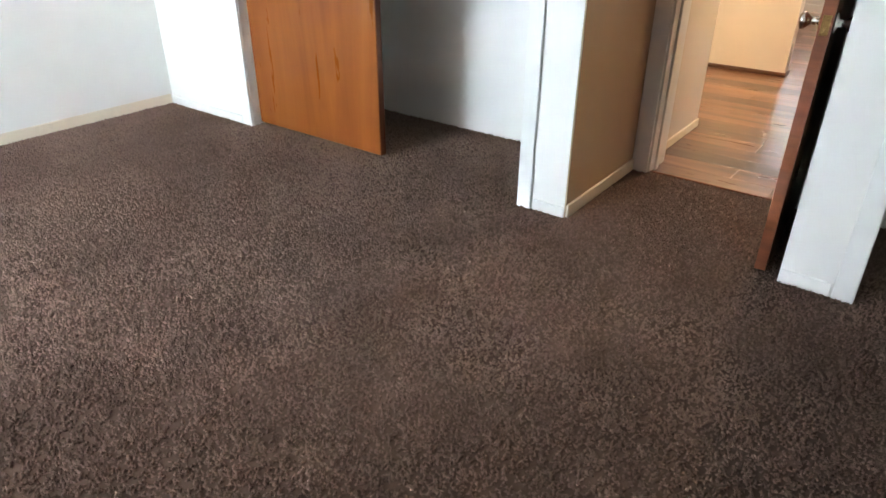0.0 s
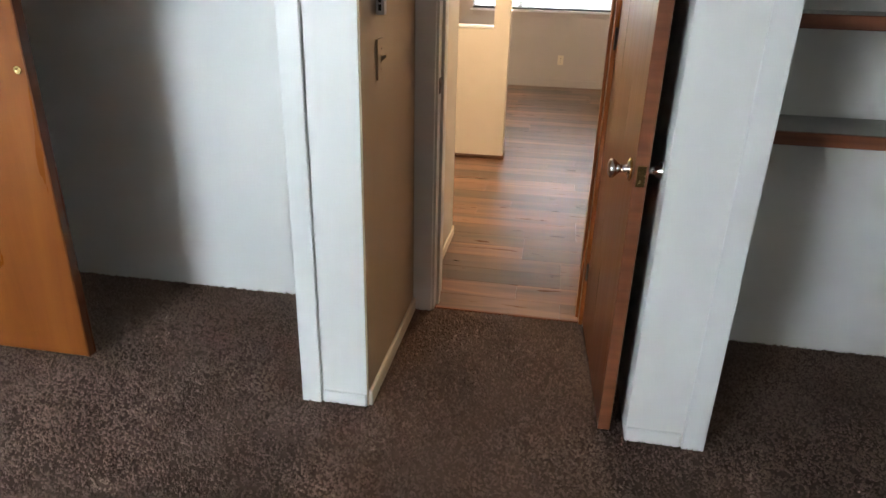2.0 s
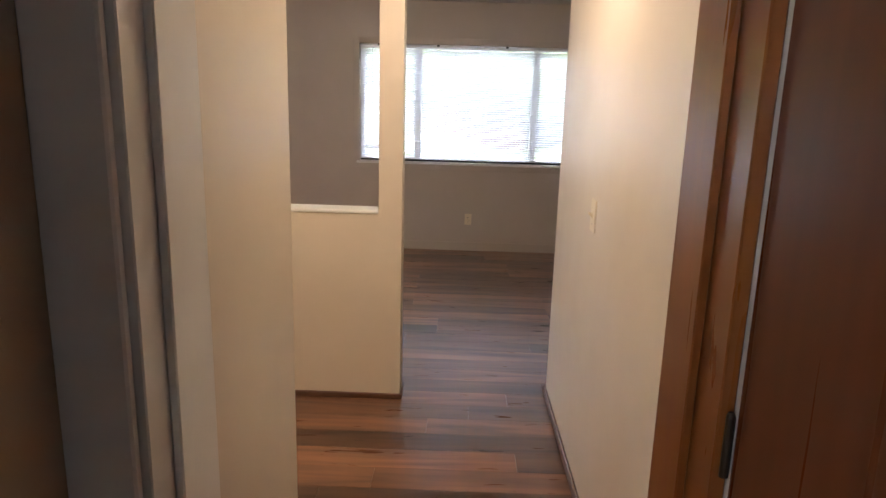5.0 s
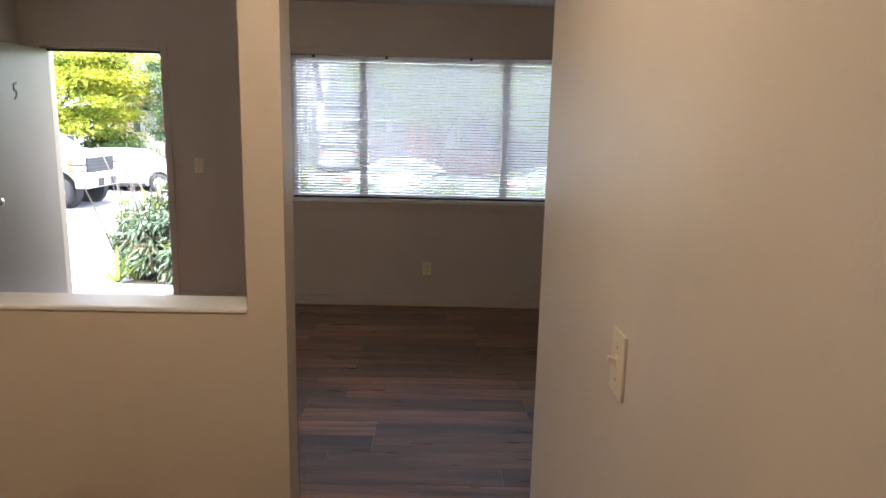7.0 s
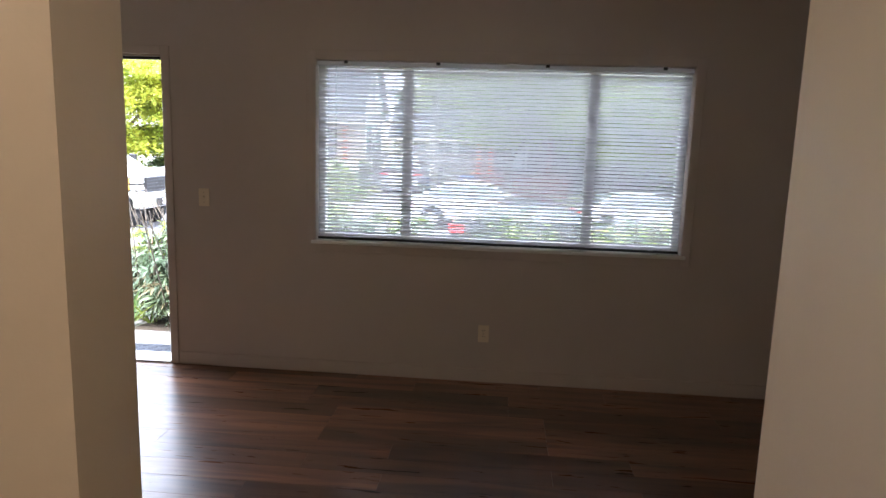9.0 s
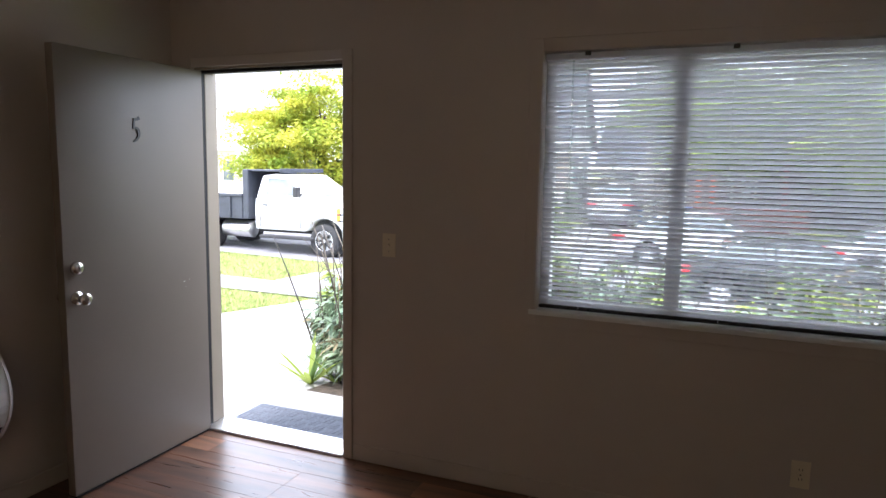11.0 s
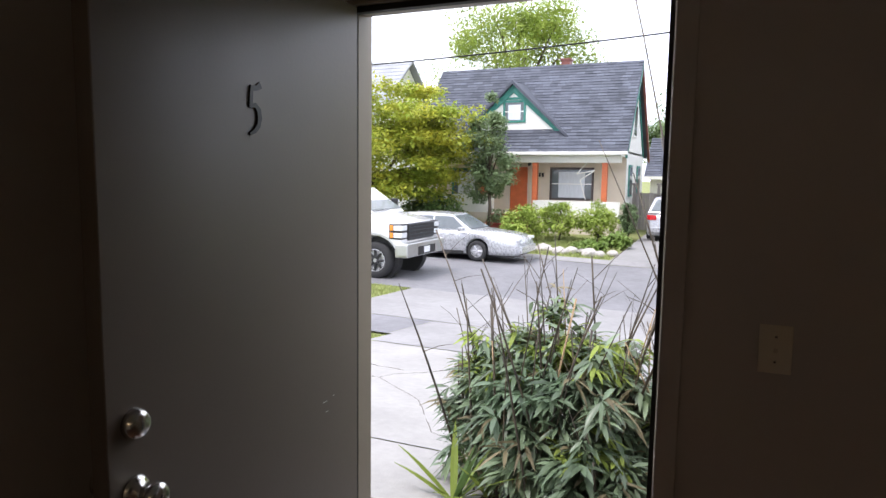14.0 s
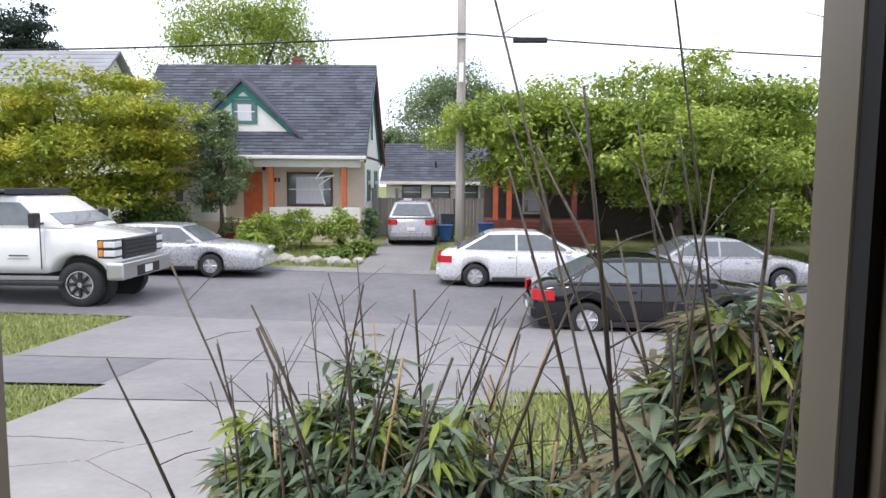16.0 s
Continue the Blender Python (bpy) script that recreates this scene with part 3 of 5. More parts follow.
# ---- living room things ----
def front_door():
    t = thing("front_door", "beige painted flush front door standing wide open", "door", (-3.104, 5.193, 0))
    t.rotation_euler = (0, 0, radians(0.6))
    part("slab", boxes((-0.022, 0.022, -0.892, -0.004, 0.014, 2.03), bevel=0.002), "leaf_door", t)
    part("sweep", boxes((-0.0235, 0.0235, -0.888, -0.01, 0.006, 0.0135)), "rubber", t, "black rubber sweep")
    knob = part("door_knob", lathe([(0.033, 0), (0.033, 0.004), (0.026, 0.010), (0.014, 0.014), (0.013, 0.032), (0.022, 0.040), (0.029, 0.052), (0.028, 0.062), (0.016, 0.068), (0.0, 0.067)], "x", (0.022, -0.832, 0.925), 24), "chrome", t, "polished chrome knob", True)
    part("keyhole", boxes((0.0892, 0.0902, -0.8335, -0.8305, 0.918, 0.932)), "black", knob)
    bolt = part("deadbolt", lathe([(0.030, 0), (0.030, 0.008), (0.026, 0.020), (0.018, 0.024), (0.0, 0.0245)], "x", (0.022, -0.832, 1.062), 24), "chrome", t, "round chrome deadbolt", True)
    part("keyhole", boxes((0.0466, 0.0472, -0.8335, -0.8305, 1.055, 1.069)), "black", bolt)
    part("door_knob", lathe([(0.033, 0), (0.033, 0.004), (0.013, 0.014), (0.013, 0.03), (0.028, 0.05), (0.016, 0.066), (0, 0.066)], "-x", (-0.022, -0.832, 0.925), 20), "chrome", t, "polished chrome knob", True)
    for z in (0.25, 1.02, 1.80):
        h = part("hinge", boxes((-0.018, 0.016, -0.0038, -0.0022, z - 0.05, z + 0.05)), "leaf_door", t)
        part("pin", lathe([(0.006, 0), (0.006, 0.1)], "z", (-0.026, 0.003, z - 0.05), 10), "bronze", h)
    # scratches in the enamel
    for y, z, w in ((-0.170, 0.899, 0.022), (-0.165, 0.868, 0.014), (-0.13, 0.905, 0.012)):
        part("scratch", boxes((0.0221, 0.0224, y - w, y, z, z + 0.0016)), "trim", t, "short pale scratch")
    # the house number
    bm = bmesh.new()
    strokes = ([(-0.009, 0.048, 0.006), (0.010, 0.050, 0.006), (0.024, 0.058, 0.008)], [(-0.007, 0.054, 0.005), (-0.010, 0.028, 0.005), (-0.012, 0.004, 0.005)],
               [(-0.013, 0.006, 0.004), (0.003, 0.010, 0.006), (0.015, 0.000, 0.007), (0.019, -0.018, 0.007), (0.014, -0.036, 0.006), (0.000, -0.050, 0.005), (-0.016, -0.057, 0.003)])
    for j, stroke in enumerate(strokes):
        prev = None
        for i, (u, v, w) in enumerate(stroke):
            a, b = stroke[max(i - 1, 0)], stroke[min(i + 1, len(stroke) - 1)]
            d = Vector((b[0] - a[0], b[1] - a[1])).normalized()
            nrm = Vector((-d.y, d.x)) * w
            top = 0.027 + 0.0004 * j
            ring = [bm.verts.new((x, -0.470 + u + s * nrm.x, 1.690 + v + s * nrm.y)) for x, s in ((0.0224, 1), (top, 1), (top, -1), (0.0224, -1))]
            if prev:
                for k in range(4):
                    bm.faces.new((prev[k], prev[(k + 1) % 4], ring[(k + 1) % 4], ring[k]))
            else:
                bm.faces.new(ring)
            prev = ring
        bm.faces.new(prev)
    part("number_five", bm, "black", t, "black metal number 5")


front_door()


def heater():
    t = thing("wall_heater", "white bow-fronted electric wall heater with a dark grille below", "heater", (-3.299, 3.78, 0.33))
    prof = [(0, 0.0)] + [(0.03 + 0.10 * math.sin(math.pi * k / 12) ** 0.8, 0.43 * k / 12) for k in range(0, 13)] + [(0, 0.43)]
    def shell(y0, y1, grow, lo=0.0):
        bm = bmesh.new()
        ring = [(u * grow, max(v, lo)) for u, v in prof]
        pa, pb = ([bm.verts.new((u, y, v)) for u, v in ring] for y in (y0, y1))
        for i in range(len(ring)):
            j = (i + 1) % len(ring)
            bm.faces.new((pa[i], pa[j], pb[j], pb[i]))
        bm.faces.new(pa)
        bm.faces.new(pb)
        bmesh.ops.remove_doubles(bm, verts=bm.verts, dist=1e-5)
        return bm
    part("cover", shell(-0.30, 0.312, 1.0, 0.075), "white_plastic", t, smooth=False)
    part("grille", shell(-0.295, 0.307, 0.93), "black", t, "dark air grille")
    part("end_cap", shell(0.3125, 0.325, 1.05), "white_plastic", t)
    part("end_cap", shell(-0.3135, -0.3005, 1.05), "white_plastic", t)
    part("label", boxes((0.1175, 0.1185, 0.20, 0.27, 0.315, 0.327)), "black", t, "small dark nameplate")


heater()


def window_front():
    x0, x1, z0, z1 = -1.19, 1.13, 0.895, 2.04
    w = tagged(new("window_1"), "three-part window with white frame behind the blind", "window", kind="structure")
    y0, y1 = FRONT + 0.06, FRONT + 0.12
    part("window_frame", boxes((x0, x0 + 0.045, y0, y1, z0, z1), (x1 - 0.045, x1, y0, y1, z0, z1), (x0 + 0.045, x1 - 0.045, y0, y1, z0, z0 + 0.045),
                               (x0 + 0.045, x1 - 0.045, y0, y1, z1 - 0.045, z1), bevel=0.003), "trim", w)
    for x in (-0.61, 0.55):
        part("mullion", boxes((x - 0.032, x + 0.032, y0, y1, z0 + 0.045, z1 - 0.045), bevel=0.003), "trim", w)
    for a, b in ((x0 + 0.045, -0.642), (-0.578, 0.518), (0.582, x1 - 0.045)):
        p = part("pane", boxes((a, b, y0 + 0.028, y0 + 0.032, z0 + 0.045, z1 - 0.045)), "glass", w)
        p.visible_shadow = False
    part("window_sill", boxes((x0 - 0.03, x1 + 0.03, FRONT - 0.022, FRONT + 0.058, z0 - 0.018, z0 + 0.004), bevel=0.004), "trim", w)
    part("casing", boxes((x0 - 0.06, x0 - 0.001, FRONT - 0.012, FRONT - 0.0005, z0 - 0.07, z1 + 0.06), (x1 + 0.001, x1 + 0.06, FRONT - 0.012, FRONT - 0.0005, z0 - 0.07, z1 + 0.06),
                         (x0 - 0.001, x1 + 0.001, FRONT - 0.012, FRONT - 0.0005, z1 + 0.001, z1 + 0.06), (x0 - 0.001, x1 + 0.001, FRONT - 0.012, FRONT - 0.0005, z0 - 0.07, z0 - 0.019), bevel=0.003), "paint_living", w)
    # the blind
    b = thing("venetian_blind", "white metal venetian blind, lowered with slats half open", "blind", (0, 0, 0))
    part("headrail", boxes((x0 + 0.006, x1 - 0.006, FRONT + 0.004, FRONT + 0.042, z1 - 0.034, z1 - 0.006), bevel=0.003), "slat", b)
    part("bottom_rail", boxes((x0 + 0.01, x1 - 0.01, FRONT + 0.012, FRONT + 0.036, z0 + 0.012, z0 + 0.026), bevel=0.003), "rubber", b, "dark bottom rail")
    slat = bmesh.new()
    n, half, tilt = 4, 0.0125, radians(-47)
    ring = [(half * (2 * k / n - 1), 0.0022 * (1 - (2 * k / n - 1) ** 2)) for k in range(n + 1)]
    prof = ring + [(u, v - 0.0004) for u, v in reversed(ring)]
    prism(slat, [(u * math.cos(tilt) - v * math.sin(tilt), u * math.sin(tilt) + v * math.cos(tilt)) for u, v in prof], "x", x0 + 0.012, x1 - 0.012)
    first = part("slat", slat, "slat", b)
    pitch = 0.0222
    count = int((z1 - 0.05 - z0 - 0.03) / pitch)
    dice = random.Random(3)
    for i in range(count + 1):
        o = first if i == 0 else new("slat", first.data)
        o.parent = b
        o.location = (0, FRONT + 0.024, z0 + 0.038 + i * pitch)
        o.rotation_euler = (dice.uniform(-0.05, 0.05) + (0.10 if i < 10 else 0), dice.uniform(-0.0012, 0.0012), 0)
    for x in (-1.0, -0.42, 0.25, 0.95):
        part("ladder_cord", boxes((x - 0.001, x + 0.001, FRONT + 0.0085, FRONT + 0.0095, z0 + 0.02, z1 - 0.03)), "slat", b)
        part("clip", boxes((x - 0.012, x + 0.012, FRONT - 0.002, FRONT + 0.003, z1 - 0.020, z1 - 0.002)), "black", b, "small dark bracket")
    part("wand", lathe([(0.004, 0), (0.004, 0.62)], "z", (-1.06, FRONT + 0.001, z1 - 0.66), 8), "glass", b)


window_front()


def bedroom_window():
    w = tagged(new("window_2"), "wide white-framed bedroom window", "window", kind="structure")
    part("window_frame", boxes((-2.9, -2.85, -5.70, -5.62, 1.1, 2.1), (-1.75, -1.7, -5.70, -5.62, 1.1, 2.1), (-2.85, -1.75, -5.70, -5.62, 1.1, 1.15), (-2.85, -1.75, -5.70, -5.62, 2.05, 2.1), (-2.325, -2.275, -5.70, -5.62, 1.15, 2.05)), "trim", w)
    for a, b in ((-2.85, -2.325), (-2.275, -1.75)):
        part("pane", boxes((a, b, -5.665, -5.660, 1.15, 2.05)), "glass", w).visible_shadow = False


bedroom_window()

# ---- outside: ground ----
PROFILE = [(-400, -0.20), (6.3, -0.17), (6.45, -0.19), (9.4, -0.50), (11.7, -0.71), (13.3, -0.84), (16.7, -0.97), (17.0, -1.03), (23.9, -1.00), (24.05, -0.88), (27.5, -0.82), (31, -0.74), (36, -0.64), (60, -0.5), (400, -0.5)]


def ground_z(x, y):
    z = float(np.interp(y, [p[0] for p in PROFILE], [p[1] for p in PROFILE]))
    s = float(np.interp(y, [10, 17, 24, 32], [0, 1, 1, 0]))
    return z - 0.020 * s * float(np.clip(x + 9, -25, 14))


def sheet(name, xs, ys, mat, label, category, lift=0.0, skirt=0.0):
    """A sheet of ground over a grid."""
    bm = bmesh.new()
    grid = [[bm.verts.new((x, y, ground_z(x, y) + lift)) for x in xs] for y in ys]
    for a, b in zip(grid, grid[1:]):
        for i in range(len(xs) - 1):
            bm.faces.new((a[i], a[i + 1], b[i + 1], b[i]))
    if skirt:
        r = bmesh.ops.extrude_face_region(bm, geom=bm.faces[:])
        bmesh.ops.translate(bm, verts=[v for v in r["geom"] if isinstance(v, bmesh.types.BMVert)], vec=(0, 0, -skirt))
    return setting(name, bm, mat, label, category)


def steps(a, b, n):
    return [a + (b - a) * i / n for i in range(n + 1)]


BIGX = [-900, -300, -120, -60] + steps(-40, 30, 35) + [60, 120, 300, 900]
sheet("ground", BIGX, [5.36, 6.3, 6.45, 8, 9.4, 11.7, 13.3, 15, 16.7, 17.0, 19, 21, 23.9, 24.05, 26, 27.5, 29, 31, 34, 36, 45, 60, 120, 300, 900], "lawn", "green lawn and yard ground reaching the horizon", "lawn", lift=-0.02)
sheet("road", BIGX, [16.8, 17.0, 19, 21, 23.86], "asphalt", "grey asphalt street with worn patches", "road", lift=0.012)
sheet("pavement", steps(-40, -6.6, 17), [11.7, 12.5, 13.3], "asphalt", "dark grey asphalt footpath along the street", "footpath", lift=0.014)
sheet("pavement_crossing", steps(-6.59, 30, 18), [11.7, 12.5, 13.3], "apron", "worn grey paving where the driveway crosses the footpath", "footpath", lift=0.014)
sheet("driveway_apron", steps(-8.7, 4.0, 12), [13.32, 15, 16.7, 16.95], "apron", "worn grey paving between footpath and street", "paving", lift=0.016)
sheet("driveway_apron_inner", steps(-6.5, -1.9, 5), [11.0, 11.69], "apron", "worn grey paving by the footpath", "paving", lift=0.016)
sheet("front_walk", steps(-6.5, -2.3, 5), [7.35, 8.0, 9.4, 10.98], "concrete", "pale cracked concrete walk in the front yard", "concrete walk", lift=0.012)
sheet("front_walk_side", steps(-6.5, -3.25, 4), [6.42, 6.8, 7.33], "concrete", "pale cracked concrete walk beside the step", "concrete walk", lift=0.012)
sheet("planting_bed", steps(-3.24, 2.5, 8), [6.34, 6.6, 7.33], "soil", "dark soil bed with leaf litter", "planting bed", lift=0.02)
sheet("planting_bed_house", steps(-2.05, 2.5, 6), [5.37, 5.8, 6.33], "soil", "dark soil bed below the window", "planting bed", lift=0.02)
sheet("driveway_far", steps(-5.6, -3.45, 4), [23.9, 24.06, 26, 27.5, 29, 31, 33.5], "apron", "grey asphalt driveway beside the house", "driveway", lift=0.015)
sheet("kerb", BIGX, [23.87, 24.04], "apron", "low concrete kerb along the street", "kerb", lift=0.02)
setting("porch_step", boxes((-4.2, -2.06, 5.376, 6.36, -0.35, -0.150), bevel=0.012, seg=2), "concrete", "pale concrete entry step", "step")

# cracks in the walk
for path in ([(-6.2, 8.95), (-5.75, 8.92), (-5.40, 9.06), (-5.24, 9.10), (-5.18, 9.35), (-4.96, 9.6), (-4.80, 9.9)], [(-6.5, 9.7), (-5.9, 9.66), (-5.2, 9.55)], [(-5.24, 9.10), (-4.5, 8.5), (-4.0, 7.7), (-3.6, 7.5)]):
    bm = bmesh.new()
    for (xa, ya), (xb, yb) in zip(path, path[1:]):
        for k in range(4):
            a, b = k / 4, (k + 1) / 4
            j = 0.015 * math.sin(31 * xa + 9 * k)
            tube(bm, [(xa + (xb - xa) * a, ya + (yb - ya) * a + (j if k else 0), ground_z(xa, ya + (yb - ya) * a) + 0.010), (xa + (xb - xa) * b, ya + (yb - ya) * b, ground_z(xa, ya + (yb - ya) * b) + 0.010)], 0.0038, 4)
    setting("pavement_crack", bm, "soil", "dark crack across the concrete walk", "crack")


def doormat():
    t = thing("doormat", "dark grey ribbed rubber doormat on the step", "doormat", (-2.72, 5.72, -0.15))
    part("base", boxes((-0.62, 0.55, -0.275, 0.27, 0, 0.007), bevel=0.003), "mat", t)
    rib = None
    for i in range(16):
        for j in range(8):
            cx, cy = -0.575 + i * 0.072, -0.235 + j * 0.066
            across = (i + j) % 2
            if rib is None:
                rib = bpy.data.meshes.new("rib")
                bm = bmesh.new()
                for k in (-1, 0, 1):
                    box(bm, -0.031, 0.031, k * 0.02 - 0.006, k * 0.02 + 0.006, 0, 0.004)
                bm.to_mesh(rib)
                bm.free()
                rib.materials.append(M["mat"])
            o = new("rib", rib)
            o.parent, o.location, o.rotation_euler = t, (cx, cy, 0.0071), (0, 0, math.pi / 2 * across)


doormat()
wedge = thing("door_wedge", "small black rubber door wedge by the threshold", "door wedge", (-2.62, 5.425, -0.15))
wb = bmesh.new()
prism(wb, [(-0.09, 0), (0.09, 0), (0.09, 0.01), (-0.02, 0.028), (-0.09, 0.02)], "y", -0.018, 0.018)
part("wedge", wb, "rubber", wedge)


def blades(name, boxes_xy, density, height, mat, label):
    """Short grass blades over rectangles of lawn."""
    P = []
    for x0, x1, y0, y1 in boxes_xy:
        n = int((x1 - x0) * (y1 - y0) * density)
        P.append(np.stack([rng.uniform(x0, x1, n), rng.uniform(y0, y1, n)], 1))
    P = np.concatenate(P)
    n = len(P)
    z = np.array([ground_z(x, y) for x, y in P]) - 0.02
    a = rng.uniform(0, 2 * np.pi, n)
    w, h = rng.uniform(0.006, 0.014, n), height * rng.uniform(0.5, 1.2, n)
    d = rng.normal(0, 0.4, (n, 2)) * h[:, None]
    v = np.zeros((n, 3, 3))
    v[:, 0] = np.stack([P[:, 0] + w * np.cos(a), P[:, 1] + w * np.sin(a), z], 1)
    v[:, 1] = np.stack([P[:, 0] - w * np.cos(a), P[:, 1] - w * np.sin(a), z], 1)
    v[:, 2] = np.stack([P[:, 0] + d[:, 0], P[:, 1] + d[:, 1], z + h], 1)
    ob = raw_mesh(name, v.reshape(-1, 3), np.arange(n * 3).reshape(n, 3), mat)
    return tagged(ob, label, "grass", kind="stuff")


blades("grass", [(-18, -8.75, 13.35, 16.7), (-15, -6.55, 7.5, 11.6)], 800, 0.07, "grass", "short green lawn grass by the footpath")
blades("grass", [(-2.25, 3, 7.4, 11.6)], 700, 0.14, "grass", "rough green grass behind the bamboo")
blades("grass", [(-12, -5.7, 24.2, 29.5), (-3.45, 10, 24.15, 30), (-20, -12, 24.2, 28)], 420, 0.14, "grass", "green front lawn across the street")


# ---- plants ----
def leaf_cloud(name, centers, spread, n, length, width, mat, parent, droop=0.3, label=""):
    """Many small folded leaves, scattered about centres."""
    k = rng.integers(0, len(centers), n)
    c = np.asarray(centers)[k]
    pos = c[:, :3] + np.clip(rng.normal(0, 1, (n, 3)), -1.5, 1.5) * (c[:, 3:4] if c.shape[1] > 3 else 1.0) * np.asarray(spread)
    a = rng.uniform(0, 2 * np.pi, n)
    el = rng.normal(-droop, 0.45, n)
    d = np.stack([np.cos(a) * np.cos(el), np.sin(a) * np.cos(el), np.sin(el)], 1)
    s = np.stack([-np.sin(a), np.cos(a), rng.normal(0, 0.5, n)], 1)
    s /= np.linalg.norm(s, axis=1)[:, None]
    L, W = length * rng.uniform(0.6, 1.25, n)[:, None], width * rng.uniform(0.7, 1.2, n)[:, None]
    v = np.zeros((n, 4, 3))
    v[:, 0] = pos
    v[:, 1] = pos + d * L * 0.45 + s * W
    v[:, 2] = pos + d * L - np.array([0, 0, 1]) * L * 0.12
    v[:, 3] = pos + d * L * 0.45 - s * W
    return raw_mesh(name, v.reshape(-1, 3), np.arange(n * 4).reshape(n, 4), mat, parent, label)


def crown_centers(n, rx, ry, rz, at, layers=0, seed=0, lump=0.16):
    """Clump centres of an uneven crown, most of them near its outline."""
    g = np.random.default_rng(seed)
    u = g.normal(0, 1, (n, 3))
    u /= np.linalg.norm(u, axis=1)[:, None]
    r = g.uniform(0.3, 1.0, n) ** 0.5 * g.uniform(0.70, 1.12, n)
    p = u * r[:, None] * np.array([rx, ry, rz])
    if layers:
        p[:, 2] = np.round(p[:, 2] * layers / rz) * rz / layers + g.normal(0, 0.08 * rz / layers, n)
    return np.concatenate([p + np.array(at), g.uniform(0.7, 1.3, (n, 1)) * lump * rx], 1)


def tree(label, at, height, rx, ry, rz, mat, n, leaf, trunk=0.16, clumps=170, layers=0, seed=1, spread=(1, 1, 0.55), limbs=8, name="tree", droop=0.25, lump=0.16, category="tree"):
    x, y = at
    z = ground_z(x, y) - 0.03
    t = thing(name, label, category, (x, y, z))
    g = random.Random(seed)
    cz = height - rz
    bm = bmesh.new()
    if trunk:
        tube(bm, [(0, 0, 0), (0.05, 0.02, cz * 0.35), (-0.04, 0.05, cz * 0.75), (0.05, 0, cz + rz * 0.4)], [trunk * 1.25, trunk, trunk * 0.75, trunk * 0.25], 9)
        part("trunk", bm, "bark", t, smooth=True)
        for k in range(limbs):
            a = 2 * math.pi * k / limbs + g.uniform(-0.3, 0.3)
            h0 = cz * g.uniform(0.35, 0.85)
            e = Vector((math.cos(a) * rx * g.uniform(0.5, 0.85), math.sin(a) * ry * g.uniform(0.5, 0.85), cz + rz * g.uniform(-0.35, 0.6)))
            s0 = Vector((0, 0, h0))
            b2 = bmesh.new()
            m1 = s0.lerp(e, 0.4) + Vector((0, 0, 0.12 * rz))
            tube(b2, [s0, m1, s0.lerp(e, 0.75) + Vector((0, 0, 0.1 * rz)), e], [trunk * 0.5, trunk * 0.34, trunk * 0.2, trunk * 0.06], 6)
            part("limb", b2, "bark", t, smooth=True)
    c = crown_centers(clumps, rx, ry, rz, (0, 0, cz), layers, seed, lump)
    c = c[c[:, 2] > 0.08]
    leaf_cloud("crown", c, spread, n, leaf, leaf * 0.32, mat, t, droop)
    return t


def bamboo(label, x, y, r, top, seed, leaves, canes, tall, mat="bamboo", dry=0.12, lean=0.0, very=-1, new_leaves=0.16):
    g = random.Random(seed)
    z = ground_z(x, y)
    t = thing("bamboo_clump", label, "bamboo", (x, y, z), group="bamboo clumps")
    h = top - z
    for k in range(canes):
        a, q = g.uniform(0, 2 * math.pi), r * math.sqrt(g.random()) * 0.8
        bx, by = q * math.cos(a), q * math.sin(a)
        L = h * g.uniform(0.8, 1.0) if k > tall else h * (g.uniform(1.08, 1.4) if k > very else g.uniform(1.9, 2.6))
        tx, ty = bx + g.uniform(-0.42, 0.36) * L * (1 if k <= tall else 0.4) + lean, by + g.uniform(-0.2, 0.2) * L
        rad = g.uniform(0.0035, 0.0085)
        bm = bmesh.new()
        pts = [(bx + (tx - bx) * f ** 1.3, by + (ty - by) * f, L * f) for f in (0, 0.25, 0.5, 0.75, 1)]
        tube(bm, pts, [rad, rad, rad * 0.9, rad * 0.75, rad * (0.35 if g.random() < 0.6 else 0.75)], 6)
        c = part("cane", bm, "cane_tan" if g.random() < 0.07 else "cane", t, smooth=True)
        if k <= tall:
            for f in (0.55, 0.68, 0.8, 0.9):
                if g.random() < 0.55:
                    p = Vector((bx + (tx - bx) * f ** 1.3, by + (ty - by) * f, L * f))
                    e = p + Vector((g.uniform(-0.22, 0.22), g.uniform(-0.15, 0.15), g.uniform(0.05, 0.26)))
                    tb = bmesh.new()
                    tube(tb, [p, p.lerp(e, 0.5) + Vector((0, 0, 0.01)), e], [rad * 0.4, rad * 0.3, rad * 0.15], 4)
                    part("twig", tb, "cane", c)
    cc = crown_centers(150, r, r * 0.85, h * 0.52, (0, 0, h * 0.47), 0, seed, 0.09)
    cc = cc[cc[:, 2] > 0.05]
    # each clump is a fan of long leaves
    fans(t, cc, int(leaves * 1.35), mat, 0.140, 0.0145, seed, "leaves")
    up = cc[cc[:, 2] > h * 0.72]
    if len(up):
        fans(t, up, int(leaves * new_leaves), "bamboo_new", 0.12, 0.0125, seed + 1, "young_leaves")
    if dry:
        fans(t, cc, int(leaves * dry), "bamboo_dry", 0.15, 0.011, seed + 2, "dry_leaves")
    return t


